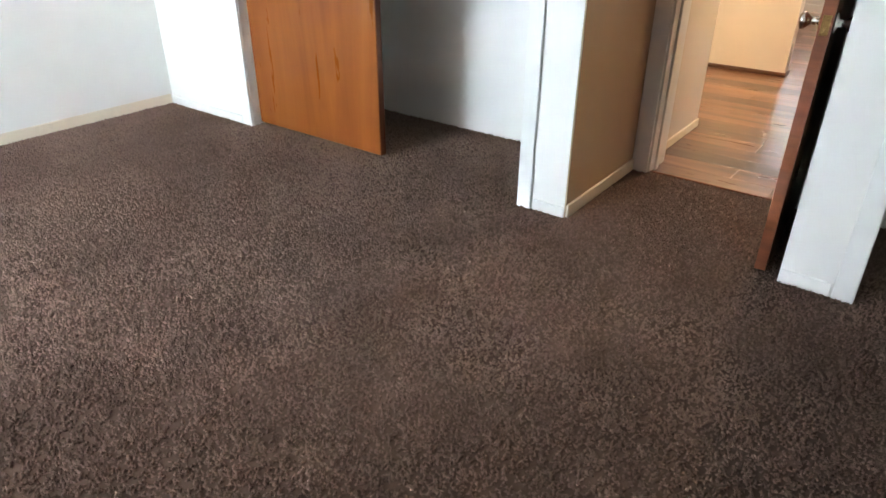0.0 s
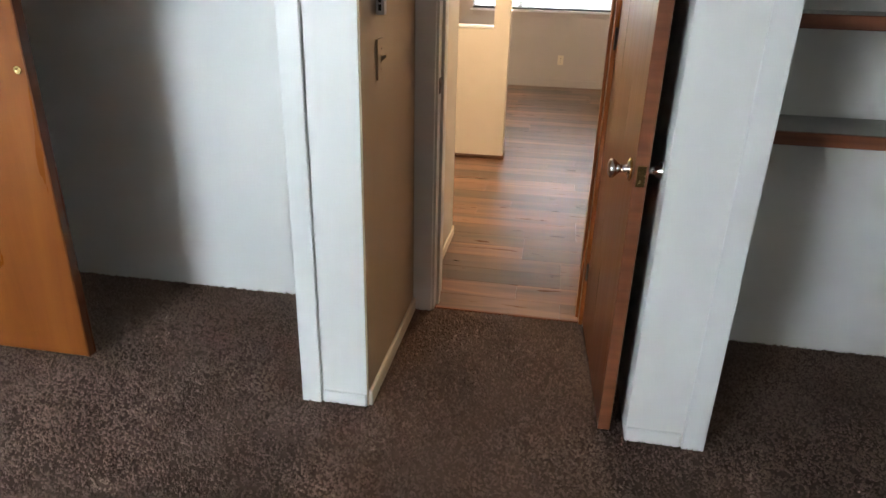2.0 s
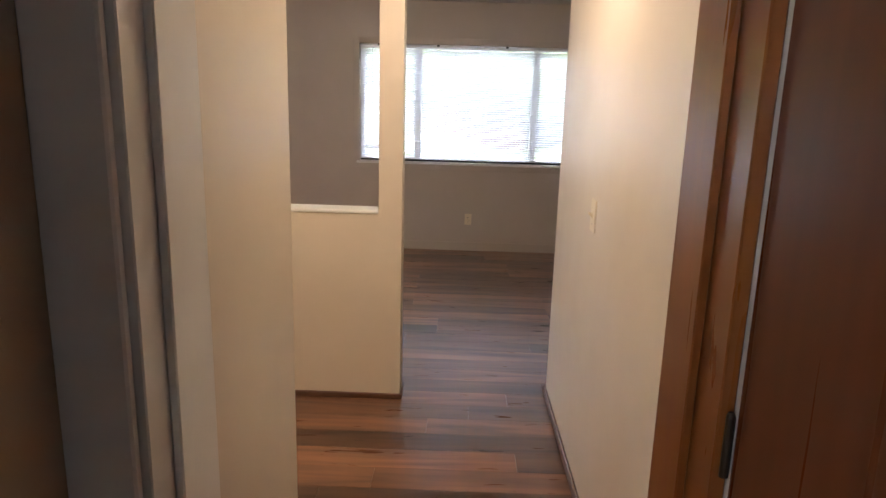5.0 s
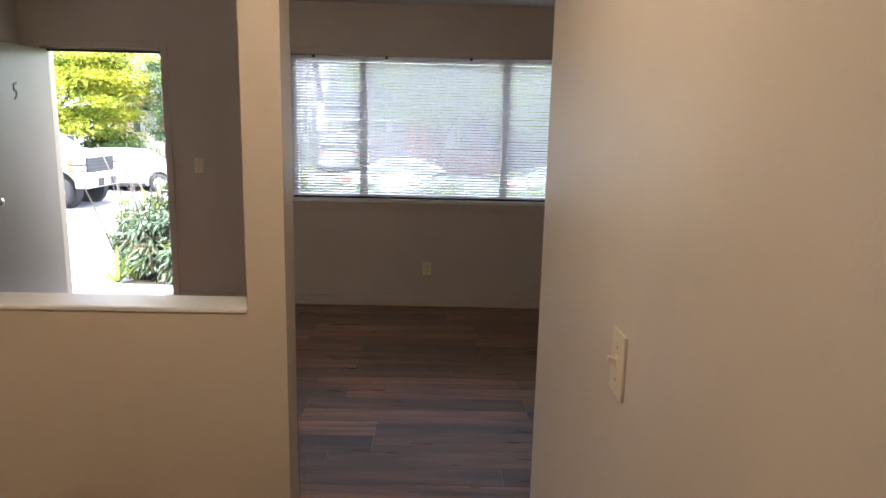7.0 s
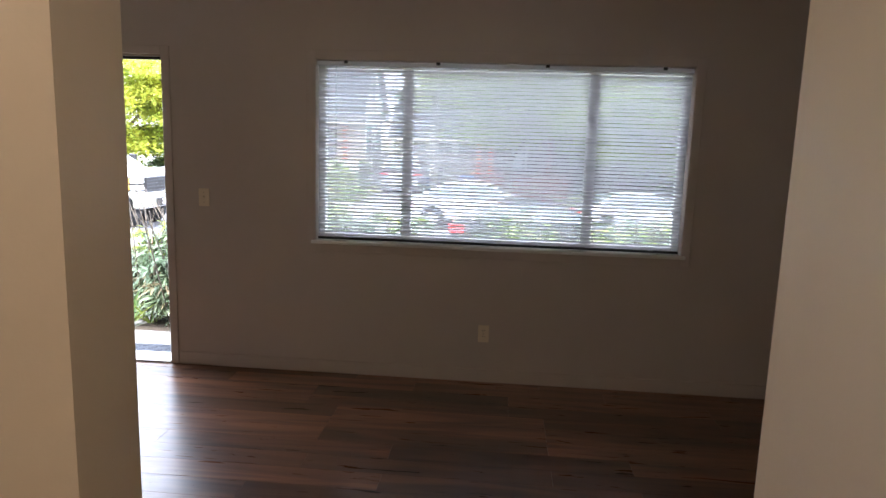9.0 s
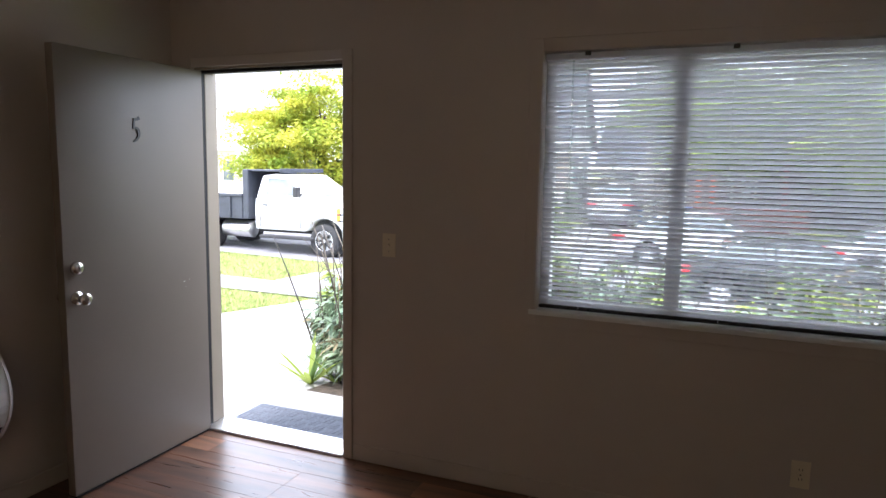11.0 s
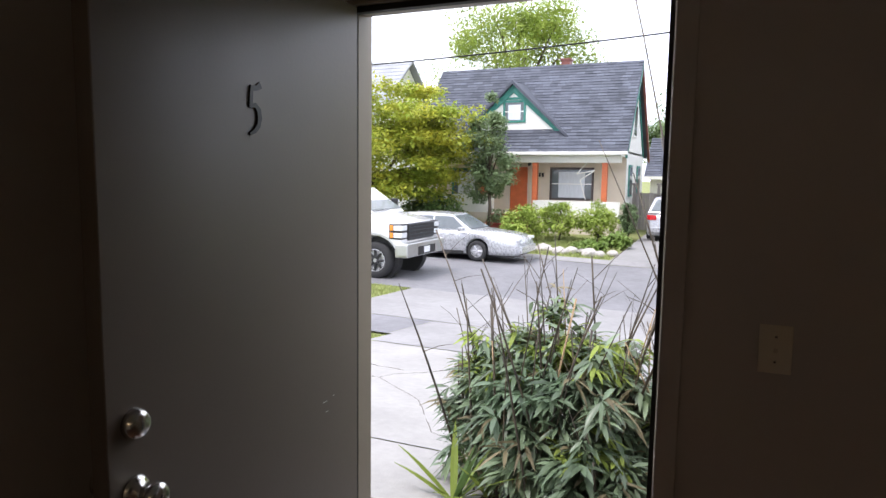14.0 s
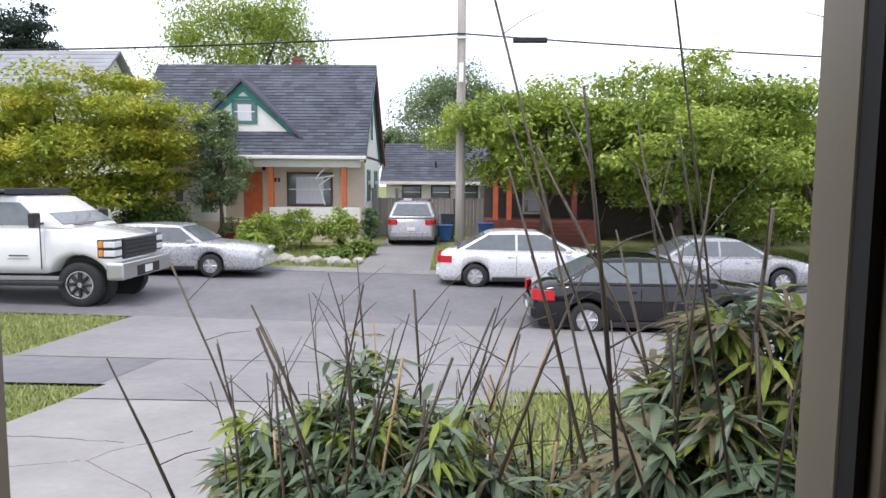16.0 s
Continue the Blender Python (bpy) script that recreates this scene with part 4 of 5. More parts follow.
def fans(parent, centers, n, mat, length, width, seed, name):
    """Fans of five to eight long pointed leaves from common nodes."""
    g = np.random.default_rng(seed)
    nodes = n // 6
    k = g.integers(0, len(centers), nodes)
    base = centers[k, :3] + g.normal(0, 1, (nodes, 3)) * centers[k, 3:4] * np.array([1, 1, 0.9])
    node = np.repeat(np.arange(nodes), 6)
    out = base[:, :2] / (np.linalg.norm(base[:, :2], axis=1)[:, None] + 1e-6)
    a0 = np.arctan2(out[:, 1], out[:, 0]) + g.normal(0, 0.9, nodes)
    a = a0[node] + np.tile(np.linspace(-1.3, 1.3, 6), nodes) + g.normal(0, 0.15, len(node))
    el = g.normal(-0.15, 0.4, len(node))
    d = np.stack([np.cos(a) * np.cos(el), np.sin(a) * np.cos(el), np.sin(el)], 1)
    s = np.stack([-np.sin(a), np.cos(a), g.normal(0, 0.35, len(node))], 1)
    s /= np.linalg.norm(s, axis=1)[:, None]
    L = length * g.uniform(0.55, 1.3, len(node))[:, None]
    W = width * g.uniform(0.7, 1.2, len(node))[:, None]
    p = base[node]
    drop = np.array([0, 0, -1.0])
    m = len(node)
    v = np.zeros((m, 7, 3))
    v[:, 0] = p
    v[:, 1] = p + d * L * 0.3 + s * W
    v[:, 2] = p + d * L * 0.3 - s * W
    v[:, 3] = p + d * L * 0.65 + s * W * 0.85 + drop * L * 0.09
    v[:, 4] = p + d * L * 0.65 - s * W * 0.85 + drop * L * 0.09
    v[:, 5] = p + d * L * 0.97 + drop * L * 0.26
    v[:, 6] = p + d * L * 0.5 + drop * (L * 0.04 + 0.003)
    b = np.arange(m)[:, None] * 7
    f = np.concatenate([b + np.array(t) for t in ((0, 1, 6), (0, 6, 2), (1, 3, 6), (2, 6, 4), (3, 5, 6), (4, 6, 5))], 0)
    return raw_mesh(name, v.reshape(-1, 3), f, mat, parent)


bamboo("leafy green bamboo clump with tall bare canes beside the step", -2.87, 6.98, 0.50, 0.82, 21, 5600, 52, 30, dry=0.2)
bamboo("dense bamboo clump with drooping grey-green leaves by the window", -1.74, 6.55, 0.46, 1.20, 22, 5600, 46, 24, dry=0.5, very=4, new_leaves=0.2)
bamboo("leafy bamboo clump below the window", -0.95, 6.55, 0.50, 1.02, 23, 2400, 16, 5, dry=0.3)
bamboo("leafy bamboo clump below the window", 0.1, 6.6, 0.52, 1.0, 24, 2200, 16, 5, dry=0.3)
bamboo("leafy bamboo clump below the window", 1.05, 6.6, 0.5, 1.0, 25, 2000, 14, 4, dry=0.3)
bamboo("low thin bamboo and dry grass between the clumps", -2.28, 7.15, 0.28, 0.50, 26, 1500, 26, 18, dry=0.5)

bamboo("small leafy bamboo shoots at the edge of the bed", -3.32, 7.0, 0.22, 0.62, 27, 900, 12, 6, dry=0.2, new_leaves=0.5)
bamboo("low leafy bamboo spilling over the step", -2.62, 6.62, 0.26, 0.30, 28, 900, 8, 2, dry=0.2)


def strap_plant(x, y, seed):
    g = random.Random(seed)
    t = thing("strap_leaf_plant", "strap-leaved green iris plant at the edge of the bed", "iris plant", (x, y, ground_z(x, y)))
    for k in range(13):
        a, L, w = g.uniform(0, 6.28), g.uniform(0.38, 0.60), g.uniform(0.020, 0.032)
        e = g.uniform(0.5, 1.2)
        bm = bmesh.new()
        prev = None
        for i in range(6):
            f = i / 5
            c = Vector((math.cos(a) * L * f * math.cos(e), math.sin(a) * L * f * math.cos(e), L * f * math.sin(e) - 0.14 * f * f * L))
            s = Vector((-math.sin(a), math.cos(a), 0)) * w * (1 - f ** 2) * (0.5 + f if f < 0.5 else 1) + Vector((0, 0, 0.0))
            row = [bm.verts.new(c + s), bm.verts.new(c + Vector((0, 0, -0.004))), bm.verts.new(c - s + Vector((1e-4, 0, 0)))]
            if prev:
                for q in (0, 1):
                    bm.faces.new((prev[q], prev[q + 1], row[q + 1], row[q]))
            prev = row
        part("leaf", bm, "bamboo_new" if k % 3 else "mid", t)


strap_plant(-3.36, 6.62, 4)
strap_plant(-3.22, 6.78, 5)

tree("broad layered maple with yellow-green leaves", (-16.2, 27.0), 6.2, 4.7, 3.6, 2.9, "maple", 60000, 0.17, 0.2, 130, 6, 31, (1.1, 1.1, 0.32), 9, droop=0.15, lump=0.105)
tree("tall light-green tree behind the house", (-15.6, 45), 14.5, 5.6, 4, 5.0, "lime", 34000, 0.21, 0.3, 60, 0, 32, (1, 1, 0.7), 10, lump=0.15)
tree("slim dark-green young tree by the porch", (-11.4, 28.8), 5.9, 1.15, 1.0, 2.6, "grey_leaf", 11000, 0.14, 0.07, 45, 0, 33, (1, 1, 0.9), 6)
tree("dark conifer beyond the roofs", (-33, 50), 15.5, 3.2, 3.2, 5.5, "conifer", 16000, 0.28, 0.3, 90, 0, 34, (1, 1, 0.5), 7)
tree("rounded grey-green tree beyond the garage", (-2.8, 52), 10.6, 4.3, 4, 4.2, "grey_leaf", 24000, 0.24, 0.3, 130, 0, 35, (1, 1, 0.8), 8)
tree("small far tree beyond the garage roof", (-7.2, 58), 7.0, 2.4, 2.4, 2.0, "grey_leaf", 4000, 0.34, 0.2, 50, 0, 36, (1, 1, 0.8), 5)
tree("spreading light-green street tree", (0.2, 26.5), 6.1, 3.3, 3.0, 1.8, "lime", 34000, 0.17, 0.15, 75, 0, 37, (1.1, 1.1, 0.5), 9, lump=0.125)
tree("spreading light-green street tree", (4.4, 26.0), 6.6, 3.6, 3.0, 2.4, "lime", 34000, 0.17, 0.16, 75, 0, 38, (1.1, 1.1, 0.5), 9, lump=0.125)
tree("broad green street tree with low branches", (8.8, 25.8), 6.4, 3.7, 3.0, 3.0, "lime", 30000, 0.17, 0.16, 75, 0, 39, (1.1, 1.1, 0.5), 9, lump=0.125)
tree("dark green tree filling the far side of the street", (9, 33), 6.4, 6, 3, 3.1, "mid", 12000, 0.34, 0.2, 130, 0, 40, (1, 1, 0.6), 6)
for i, (x, y, h, r, m) in enumerate(((-9.4, 27.2, 1.55, 0.85, "lime"), (-8.3, 28.2, 1.75, 0.9, "lime"), (-6.9, 28.4, 1.5, 0.8, "lime"), (-9.2, 25.2, 0.9, 0.6, "lime"), (-12.8, 27.6, 1.5, 1.1, "mid"), (-14.5, 29, 1.6, 1.3, "mid"), (-5.95, 29.4, 1.6, 0.35, "grey_leaf"), (-6.6, 25.6, 0.4, 0.5, "grass_leaf"), (-5.95, 27, 0.55, 0.5, "grass_leaf"))):
    tree("rounded leafy garden shrub before the house", (x, y), h, r, r * 0.9, h * 0.46, m, 2600, 0.13, 0.03, 40, 0, 50 + i, (1, 1, 0.8), 4, name="shrub", category="shrub")
# rocks at the lawn edge
for i in range(9):
    a = i * 0.7
    rock_at = (-8.4 + i * 0.33, 25.0 + 0.25 * math.sin(i * 1.7))
    bm = bmesh.new()
    bmesh.ops.create_icosphere(bm, subdivisions=2, radius=0.22 + 0.07 * math.sin(i * 2.3))
    for v in bm.verts:
        v.co *= 1 + 0.22 * noise.noise(v.co * 5 + Vector((i, 0, 0)))
        v.co.z *= 0.65
    r = thing("garden_rock", "pale rough garden rock at the lawn edge", "rock", (*rock_at, ground_z(*rock_at) + 0.06), group="garden rocks")
    part("stone", bm, "rock", r)

# ---- vehicles ----
def wheel(parent, x, y, z, r, w, side, rim="rim", spokes=6):
    """A wheel whose face looks along side (-1 or 1) in y."""
    ax = "-y" if side < 0 else "y"
    t = part("wheel", lathe([(r * 0.55, -w * 0.5), (r * 0.55, w * 0.42), (r * 0.66, w * 0.5), (r * 0.93, w * 0.5), (r, w * 0.36), (r, -w * 0.36), (r * 0.93, -w * 0.5)], ax, (x, y, z), 28), "tyre", parent, "black rubber tyre", True)
    rm = part("rim", lathe([(r * 0.64, 0), (r * 0.64, w * 0.46), (r * 0.58, w * 0.47), (r * 0.55, w * 0.25), (r * 0.2, w * 0.22), (r * 0.16, w * 0.4), (0, w * 0.41)], ax, (x, y, z), 24), "rim", t)
    for k in range(spokes):
        a = 2 * math.pi * k / spokes
        bm = bmesh.new()
        c, s = math.cos(a), math.sin(a)
        tube(bm, [(x + c * r * 0.12, y + side * w * 0.38, z + s * r * 0.12), (x + c * r * 0.58, y + side * w * 0.40, z + s * r * 0.58)], [r * 0.09, r * 0.07], 5)
        part("spoke", bm, rim, t)
    return t


def shell_rows(xs, low, high, width, tuck, y_mid):
    """Cross sections of a car's lower body at stations xs."""
    bm = bmesh.new()
    rings = []
    for x in xs:
        lo, hi, w = low(x), high(x), width(x)
        m = lo + (hi - lo) * 0.55
        pts = [(-w * tuck, lo), (-w * 0.99, lo + (m - lo) * 0.35), (-w, m), (-w * 0.975, hi - (hi - m) * 0.25), (-w * 0.90, hi), (0, hi + 0.025),
               (w * 0.90, hi), (w * 0.975, hi - (hi - m) * 0.25), (w, m), (w * 0.99, lo + (m - lo) * 0.35), (w * tuck, lo)]
        rings.append([bm.verts.new((x, y_mid + a, b)) for a, b in pts])
    n = len(rings[0])
    for a, b in zip(rings, rings[1:]):
        for i in range(n):
            bm.faces.new((a[i], a[(i + 1) % n], b[(i + 1) % n], b[i]))
    bm.faces.new(rings[0])
    bm.faces.new(rings[-1])
    return bm


def car(name, label, at, length, wide, paint, hood, belt, roof, cabin, wheels, r=0.31, tail=None, facing=1, wagon=False, group="parked cars", detail="sedan"):
    """A parked car along x, front towards +x times facing. cabin: x of rear glass base, rear roof, front roof, windscreen base, from the rear bumper."""
    x0, y0 = at
    g = ground_z(x0 + length / 2, y0)
    t = thing(name, label, "car", (x0 if facing > 0 else x0 + length, y0, g), group=group)
    if facing < 0:
        t.rotation_euler = (0, 0, math.pi)
    hw = wide / 2
    L = length
    deck = belt if wagon else belt - 0.02
    rear_up = cabin[0]

    def high(x):
        return float(np.interp(x, [0, 0.06, 0.25, rear_up, cabin[3], cabin[3] + 0.25, L - 0.35, L - 0.08, L], [0.55, deck - 0.12, deck, belt, belt, belt - 0.02, hood, hood - 0.10, 0.48]))

    def low(x):
        z = float(np.interp(x, [0, 0.15, L - 0.15, L], [0.34, 0.21, 0.21, 0.32]))
        for wx in wheels:
            d = abs(x - wx)
            if d < r + 0.06:
                z = max(z, r + math.sqrt(max((r + 0.06) ** 2 - d * d, 0)))
        return z

    def width(x):
        return hw * float(np.interp(x, [0, 0.12, 0.6, L - 0.8, L - 0.15, L], [0.78, 0.93, 1, 1, 0.92, 0.72]))

    xs = sorted(set([0, 0.03, 0.08, 0.15, L - 0.15, L - 0.08, L - 0.03, L] + [round(L * k / 44, 4) for k in range(45)] + [w + s * (r + 0.06) * f for w in wheels for s in (-1, 1) for f in (0.25, 0.6, 0.85, 0.97, 1.02)]))
    body = part("body", shell_rows(xs, low, high, width, 0.93, 0), paint, t, smooth=True)
    # cabin: roof and pillars as one shell, glass panes proud of it
    c0, c1, c2, c3 = cabin
    hb, hr = hw * 0.93, hw * 0.72
    bm = bmesh.new()
    v = {}
    for s in (-1, 1):
        for key, x, y, z in (("a", c0, hb, belt - 0.03), ("b", c1, hr, roof - 0.04), ("c", c2, hr, roof - 0.04), ("d", c3, hb, belt - 0.03), ("m", (c1 + c2) / 2, hr * 0.98, roof)):
            v[key, s] = bm.verts.new((x, s * y, z))
    for s in (-1, 1):
        bm.faces.new([v[k, s] for k in "abmcd"])
    for p, q in (("a", "b"), ("b", "m"), ("m", "c"), ("c", "d"), ("d", "a")):
        bm.faces.new((v[p, -1], v[q, -1], v[q, 1], v[p, 1]))
    bmesh.ops.recalc_face_normals(bm, faces=bm.faces)
    bmesh.ops.bevel(bm, geom=[e for e in bm.edges], offset=0.05, segments=3, affect="EDGES", profile=0.6)
    part("cabin", bm, paint, t, smooth=True)

    def pane(pts, nm="window_pane", push=0.012):
        b2 = bmesh.new()
        pv = [Vector(p) for p in pts]
        nrm = (pv[1] - pv[0]).cross(pv[2] - pv[0]).normalized()
        if nrm.dot(sum(pv, Vector()) / len(pv) - Vector(((c1 + c2) / 2, 0, belt))) < 0:
            nrm = -nrm
        fa = [b2.verts.new(p + nrm * push) for p in pv]
        fb = [b2.verts.new(p - nrm * 0.02) for p in pv]
        b2.faces.new(fa)
        b2.faces.new(fb)
        for i in range(len(fa)):
            j = (i + 1) % len(fa)
            b2.faces.new((fa[i], fa[j], fb[j], fb[i]))
        part(nm, b2, "car_glass", t, "dark tinted glass")

    def on_side(x, f, s):
        """A point on the cabin's side at height f from belt to roof."""
        return (x, s * (hb + (hr - hb) * f), belt - 0.03 + (roof - 0.01 - belt) * f)

    for s in (-1, 1):
        mid = c0 + (c3 - c0) * (0.50 if not wagon else 0.56)
        xa, xb = c0 + (c1 - c0) * 0.22 + 0.08, c0 + (c1 - c0) * 0.86 + 0.08
        xc, xd = c3 - (c3 - c2) * 0.20 - 0.10, c3 - (c3 - c2) * 0.86 - 0.04
        pane([on_side(xa, 0.16, s), on_side(mid - 0.03, 0.12, s), on_side(mid - 0.03, 0.88, s), on_side(xb, 0.86, s)], "side_window")
        pane([on_side(mid + 0.03, 0.12, s), on_side(xc, 0.12, s), on_side(xd, 0.87, s), on_side(mid + 0.03, 0.88, s)], "side_window")
        part("door_handle", boxes((mid - 0.22, mid - 0.08, s * hw * 0.99 - 0.012, s * hw * 0.99 + 0.012, belt - 0.14, belt - 0.11), (mid + 0.62, mid + 0.76, s * hw * 0.99 - 0.012, s * hw * 0.99 + 0.012, belt - 0.14, belt - 0.11), bevel=0.005), paint, t)
        part("wing_mirror", boxes((c3 - 0.42, c3 - 0.26, s * (hw + 0.02), s * (hw + 0.16), belt - 0.02, belt + 0.10), bevel=0.03, seg=2), paint, t)
        part("sill_strip", boxes((wheels[0] + r + 0.12, wheels[1] - r - 0.12, s * hw * 0.975, s * hw * 1.004, 0.20, 0.30), bevel=0.01), "under", t)
        part("door_gap", boxes((mid - 0.004, mid + 0.004, s * hw * 0.995, s * hw * 1.003, 0.34, belt - 0.06)), "under", t)
        lens = bmesh.new()
        prism(lens, [(0.01, s * hw * 0.56), (-0.012, s * hw * 0.60), (-0.006, s * hw * 0.80), (0.10, s * hw * 0.93), (0.38, s * hw * 0.992), (0.38, s * hw * 0.90), (0.14, s * hw * 0.80)], "z", deck - 0.27, deck - 0.09)
        part("tail_lamp", lens, "red_lens", t, "red tail lamp")
        part("headlamp", boxes((L - 0.34, L - 0.04, s * hw * 0.52, s * hw * 0.90, hood - 0.16, hood - 0.06), bevel=0.025), "clear_lens", t, "clear headlamp")
    pane([(c0 + (c1 - c0) * 0.12, -hb * 0.86, belt + (roof - belt) * 0.10), (c0 + (c1 - c0) * 0.12, hb * 0.86, belt + (roof - belt) * 0.10), (c0 + (c1 - c0) * 0.86, hr * 0.84, belt + (roof - belt) * 0.80), (c0 + (c1 - c0) * 0.86, -hr * 0.84, belt + (roof - belt) * 0.80)], "rear_window", 0.016)
    pane([(c3 - (c3 - c2) * 0.10, -hb * 0.88, belt + (roof - belt) * 0.08), (c3 - (c3 - c2) * 0.10, hb * 0.88, belt + (roof - belt) * 0.08), (c3 - (c3 - c2) * 0.88, hr * 0.86, belt + (roof - belt) * 0.82), (c3 - (c3 - c2) * 0.88, -hr * 0.86, belt + (roof - belt) * 0.82)], "windscreen", 0.016)
    for wx in wheels:
        for s in (-1, 1):
            wheel(t, wx, s * (hw - 0.11), r, r, 0.2, s)
    part("underbody", boxes((0.2, L - 0.2, -hw * 0.86, hw * 0.86, 0.17, 0.45)), "under", t)
    part("rear_bumper", boxes((-0.035, 0.16, -hw * 0.84, hw * 0.84, 0.34, 0.54), bevel=0.03, seg=2), paint, t)
    part("front_bumper", boxes((L - 0.16, L + 0.04, -hw * 0.80, hw * 0.80, 0.28, 0.50), bevel=0.03, seg=2), paint, t)
    part("number_plate", boxes((-0.045, -0.036, -0.16, 0.16, 0.58 if wagon else 0.42, 0.72 if wagon else 0.52)), "white_plastic", t)
    return t


car("station_wagon", "silver estate car parked at the far kerb", (-12.75, 22.9), 4.85, 1.75, "car_silver", 0.80, 0.92, 1.42, (0.25, 0.75, 2.55, 3.35), (0.85, 3.50), 0.31, wagon=True)
car("silver_sedan", "light silver four-door saloon parked at the far kerb", (-3.15, 22.7), 4.85, 1.8, "car_pale", 0.88, 0.97, 1.52, (0.40, 1.40, 2.70, 3.75), (1.0, 3.80), 0.32)
car("grey_sedan", "grey four-door saloon parked under the street tree", (2.4, 23.0), 4.5, 1.75, "car_grey", 0.84, 0.94, 1.46, (0.45, 1.30, 2.45, 3.45), (0.95, 3.60), 0.32)
car("black_sedan", "glossy black saloon parked at the near kerb", (-1.22, 17.4), 4.7, 1.78, "car_black", 0.86, 0.97, 1.46, (0.40, 1.30, 2.50, 3.50), (0.98, 3.65), 0.32)


def suv():
    t = car("silver_suv", "silver sport utility car parked in the driveway, rear towards the street", (0, 0), 4.6, 1.9, "car_grey", 1.0, 1.08, 1.68, (0.10, 0.62, 2.75, 3.6), (0.90, 3.6), 0.36, wagon=True)
    t.location = (-4.40, 29.6, ground_z(-4.4, 30.5))
    t.rotation_euler = (0, 0, math.pi / 2)
    for s in (-1, 1):
        part("roof_rail", boxes((0.9, 2.7, s * 0.62 - 0.015, s * 0.62 + 0.015, 1.66, 1.72), bevel=0.008), "under", t)


suv()


def truck():
    x0 = -9.40          # front bumper
    g = ground_z(-10.2, 18.6)
    t = thing("dump_truck", "white dump truck with a black tipping body parked at the kerb", "truck", (x0, 18.72, g))
    t.scale = (1.12, 1.12, 1.12)
    hw = 0.99
    W1, R, BACK = -0.78, 0.41, 0.95   # cab and body stand this much further forward

    def arch(x, base):
        d = abs(x - W1)
        return max(base, R + 0.04 + math.sqrt(max(0.56 ** 2 - d * d, 0)) * 0.92) if d < 0.56 else base
    # bonnet and wings
    hood_top = lambda x: float(np.interp(x, [-1.36, -1.1, -0.45, -0.2, -0.12], [1.46, 1.43, 1.32, 1.25, 1.12]))
    part("bonnet", shell_rows([-1.36 + 0.031 * k for k in range(41)], lambda x: arch(x, 0.62), hood_top, lambda x: hw * float(np.interp(x, [-1.36, -0.8, -0.12], [0.985, 1.0, 0.93])), 0.97, 0), "car_white", t, smooth=True)
    # cab
    cab_top = lambda x: float(np.interp(x, [-3.72, -3.55, -2.3], [1.44, 1.46, 1.46]))
    part("cab_lower", shell_rows([-3.72, -3.6, -3.2, -2.8, -2.4, -2.3], lambda x: 0.62, cab_top, lambda x: hw * 0.985, 0.97, 0), "car_white", t, smooth=True)
    bm = bmesh.new()
    v = {}
    for s in (-1, 1):
        for key, x, y, z in (("a", -3.72, 0.93, 1.42), ("b", -3.62, 0.80, 1.97), ("m", -3.2, 0.80, 2.03), ("c", -2.72, 0.78, 1.99), ("d", -1.92, 0.92, 1.42)):
            v[key, s] = bm.verts.new((x, s * y, z))
    for s in (-1, 1):
        bm.faces.new([v[k, s] for k in "abmcd"])
    for p, q in (("a", "b"), ("b", "m"), ("m", "c"), ("c", "d"), ("d", "a")):
        bm.faces.new((v[p, -1], v[q, -1], v[q, 1], v[p, 1]))
    bmesh.ops.recalc_face_normals(bm, faces=bm.faces)
    bmesh.ops.bevel(bm, geom=bm.edges[:], offset=0.05, segments=3, affect="EDGES", profile=0.6)
    part("cab_roof", bm, "car_white", t, smooth=True)

    def slab(pts, mat, nm, lab=""):
        b2 = bmesh.new()
        pv = [Vector(p) for p in pts]
        n = (pv[1] - pv[0]).cross(pv[2] - pv[0]).normalized()
        fa, fb = [b2.verts.new(p + n * 0.012) for p in pv], [b2.verts.new(p - n * 0.012) for p in pv]
        b2.faces.new(fa)
        b2.faces.new(fb)
        for i in range(len(pv)):
            b2.faces.new((fa[i], fa[(i + 1) % len(pv)], fb[(i + 1) % len(pv)], fb[i]))
        return part(nm, b2, mat, t, lab)
    for s in (-1, 1):
        slab([(-3.42, s * 0.922, 1.49), (-2.38, s * 0.922, 1.49), (-2.80, s * 0.832, 1.89), (-3.40, s * 0.832, 1.90)], "car_glass", "side_window", "dark side window")
        m = part("wing_mirror", boxes((-2.42, -2.30, s * 1.04, s * 1.24, 1.46, 1.72), bevel=0.02), "black", t, "large black towing mirror")
        part("mirror_arm", boxes((-2.38, -2.34, s * 0.90, s * 1.06, 1.50, 1.54)), "black", m)
        part("door_gap", boxes((-2.372, -2.362, s * 0.972, s * 0.992, 0.70, 1.46)), "under", t)
        part("door_gap", boxes((-3.572, -3.562, s * 0.972, s * 0.992, 0.70, 1.46)), "under", t)
        part("door_handle", boxes((-3.50, -3.34, s * 0.975, s * 1.0, 1.22, 1.26), bevel=0.006), "black", t)
        part("step_bar", boxes((-3.6, -2.0, s * 0.80, s * 1.0, 0.40, 0.48), bevel=0.02), "under", t)
        h = part("headlamp", boxes((-0.42, -0.095, s * 0.66, s * 0.955, 0.90, 1.24), bevel=0.02), "black", t, "stacked headlamp in a black surround")
        for z in (0.93, 1.09):
            part("lens", boxes((-0.30, -0.085, s * 0.70, s * 0.965, z, z + 0.12), bevel=0.015), "clear_lens", h)
            part("amber_corner", boxes((-0.39, -0.305, s * 0.90, s * 0.965, z, z + 0.12), bevel=0.01), "amber", h, "amber indicator")
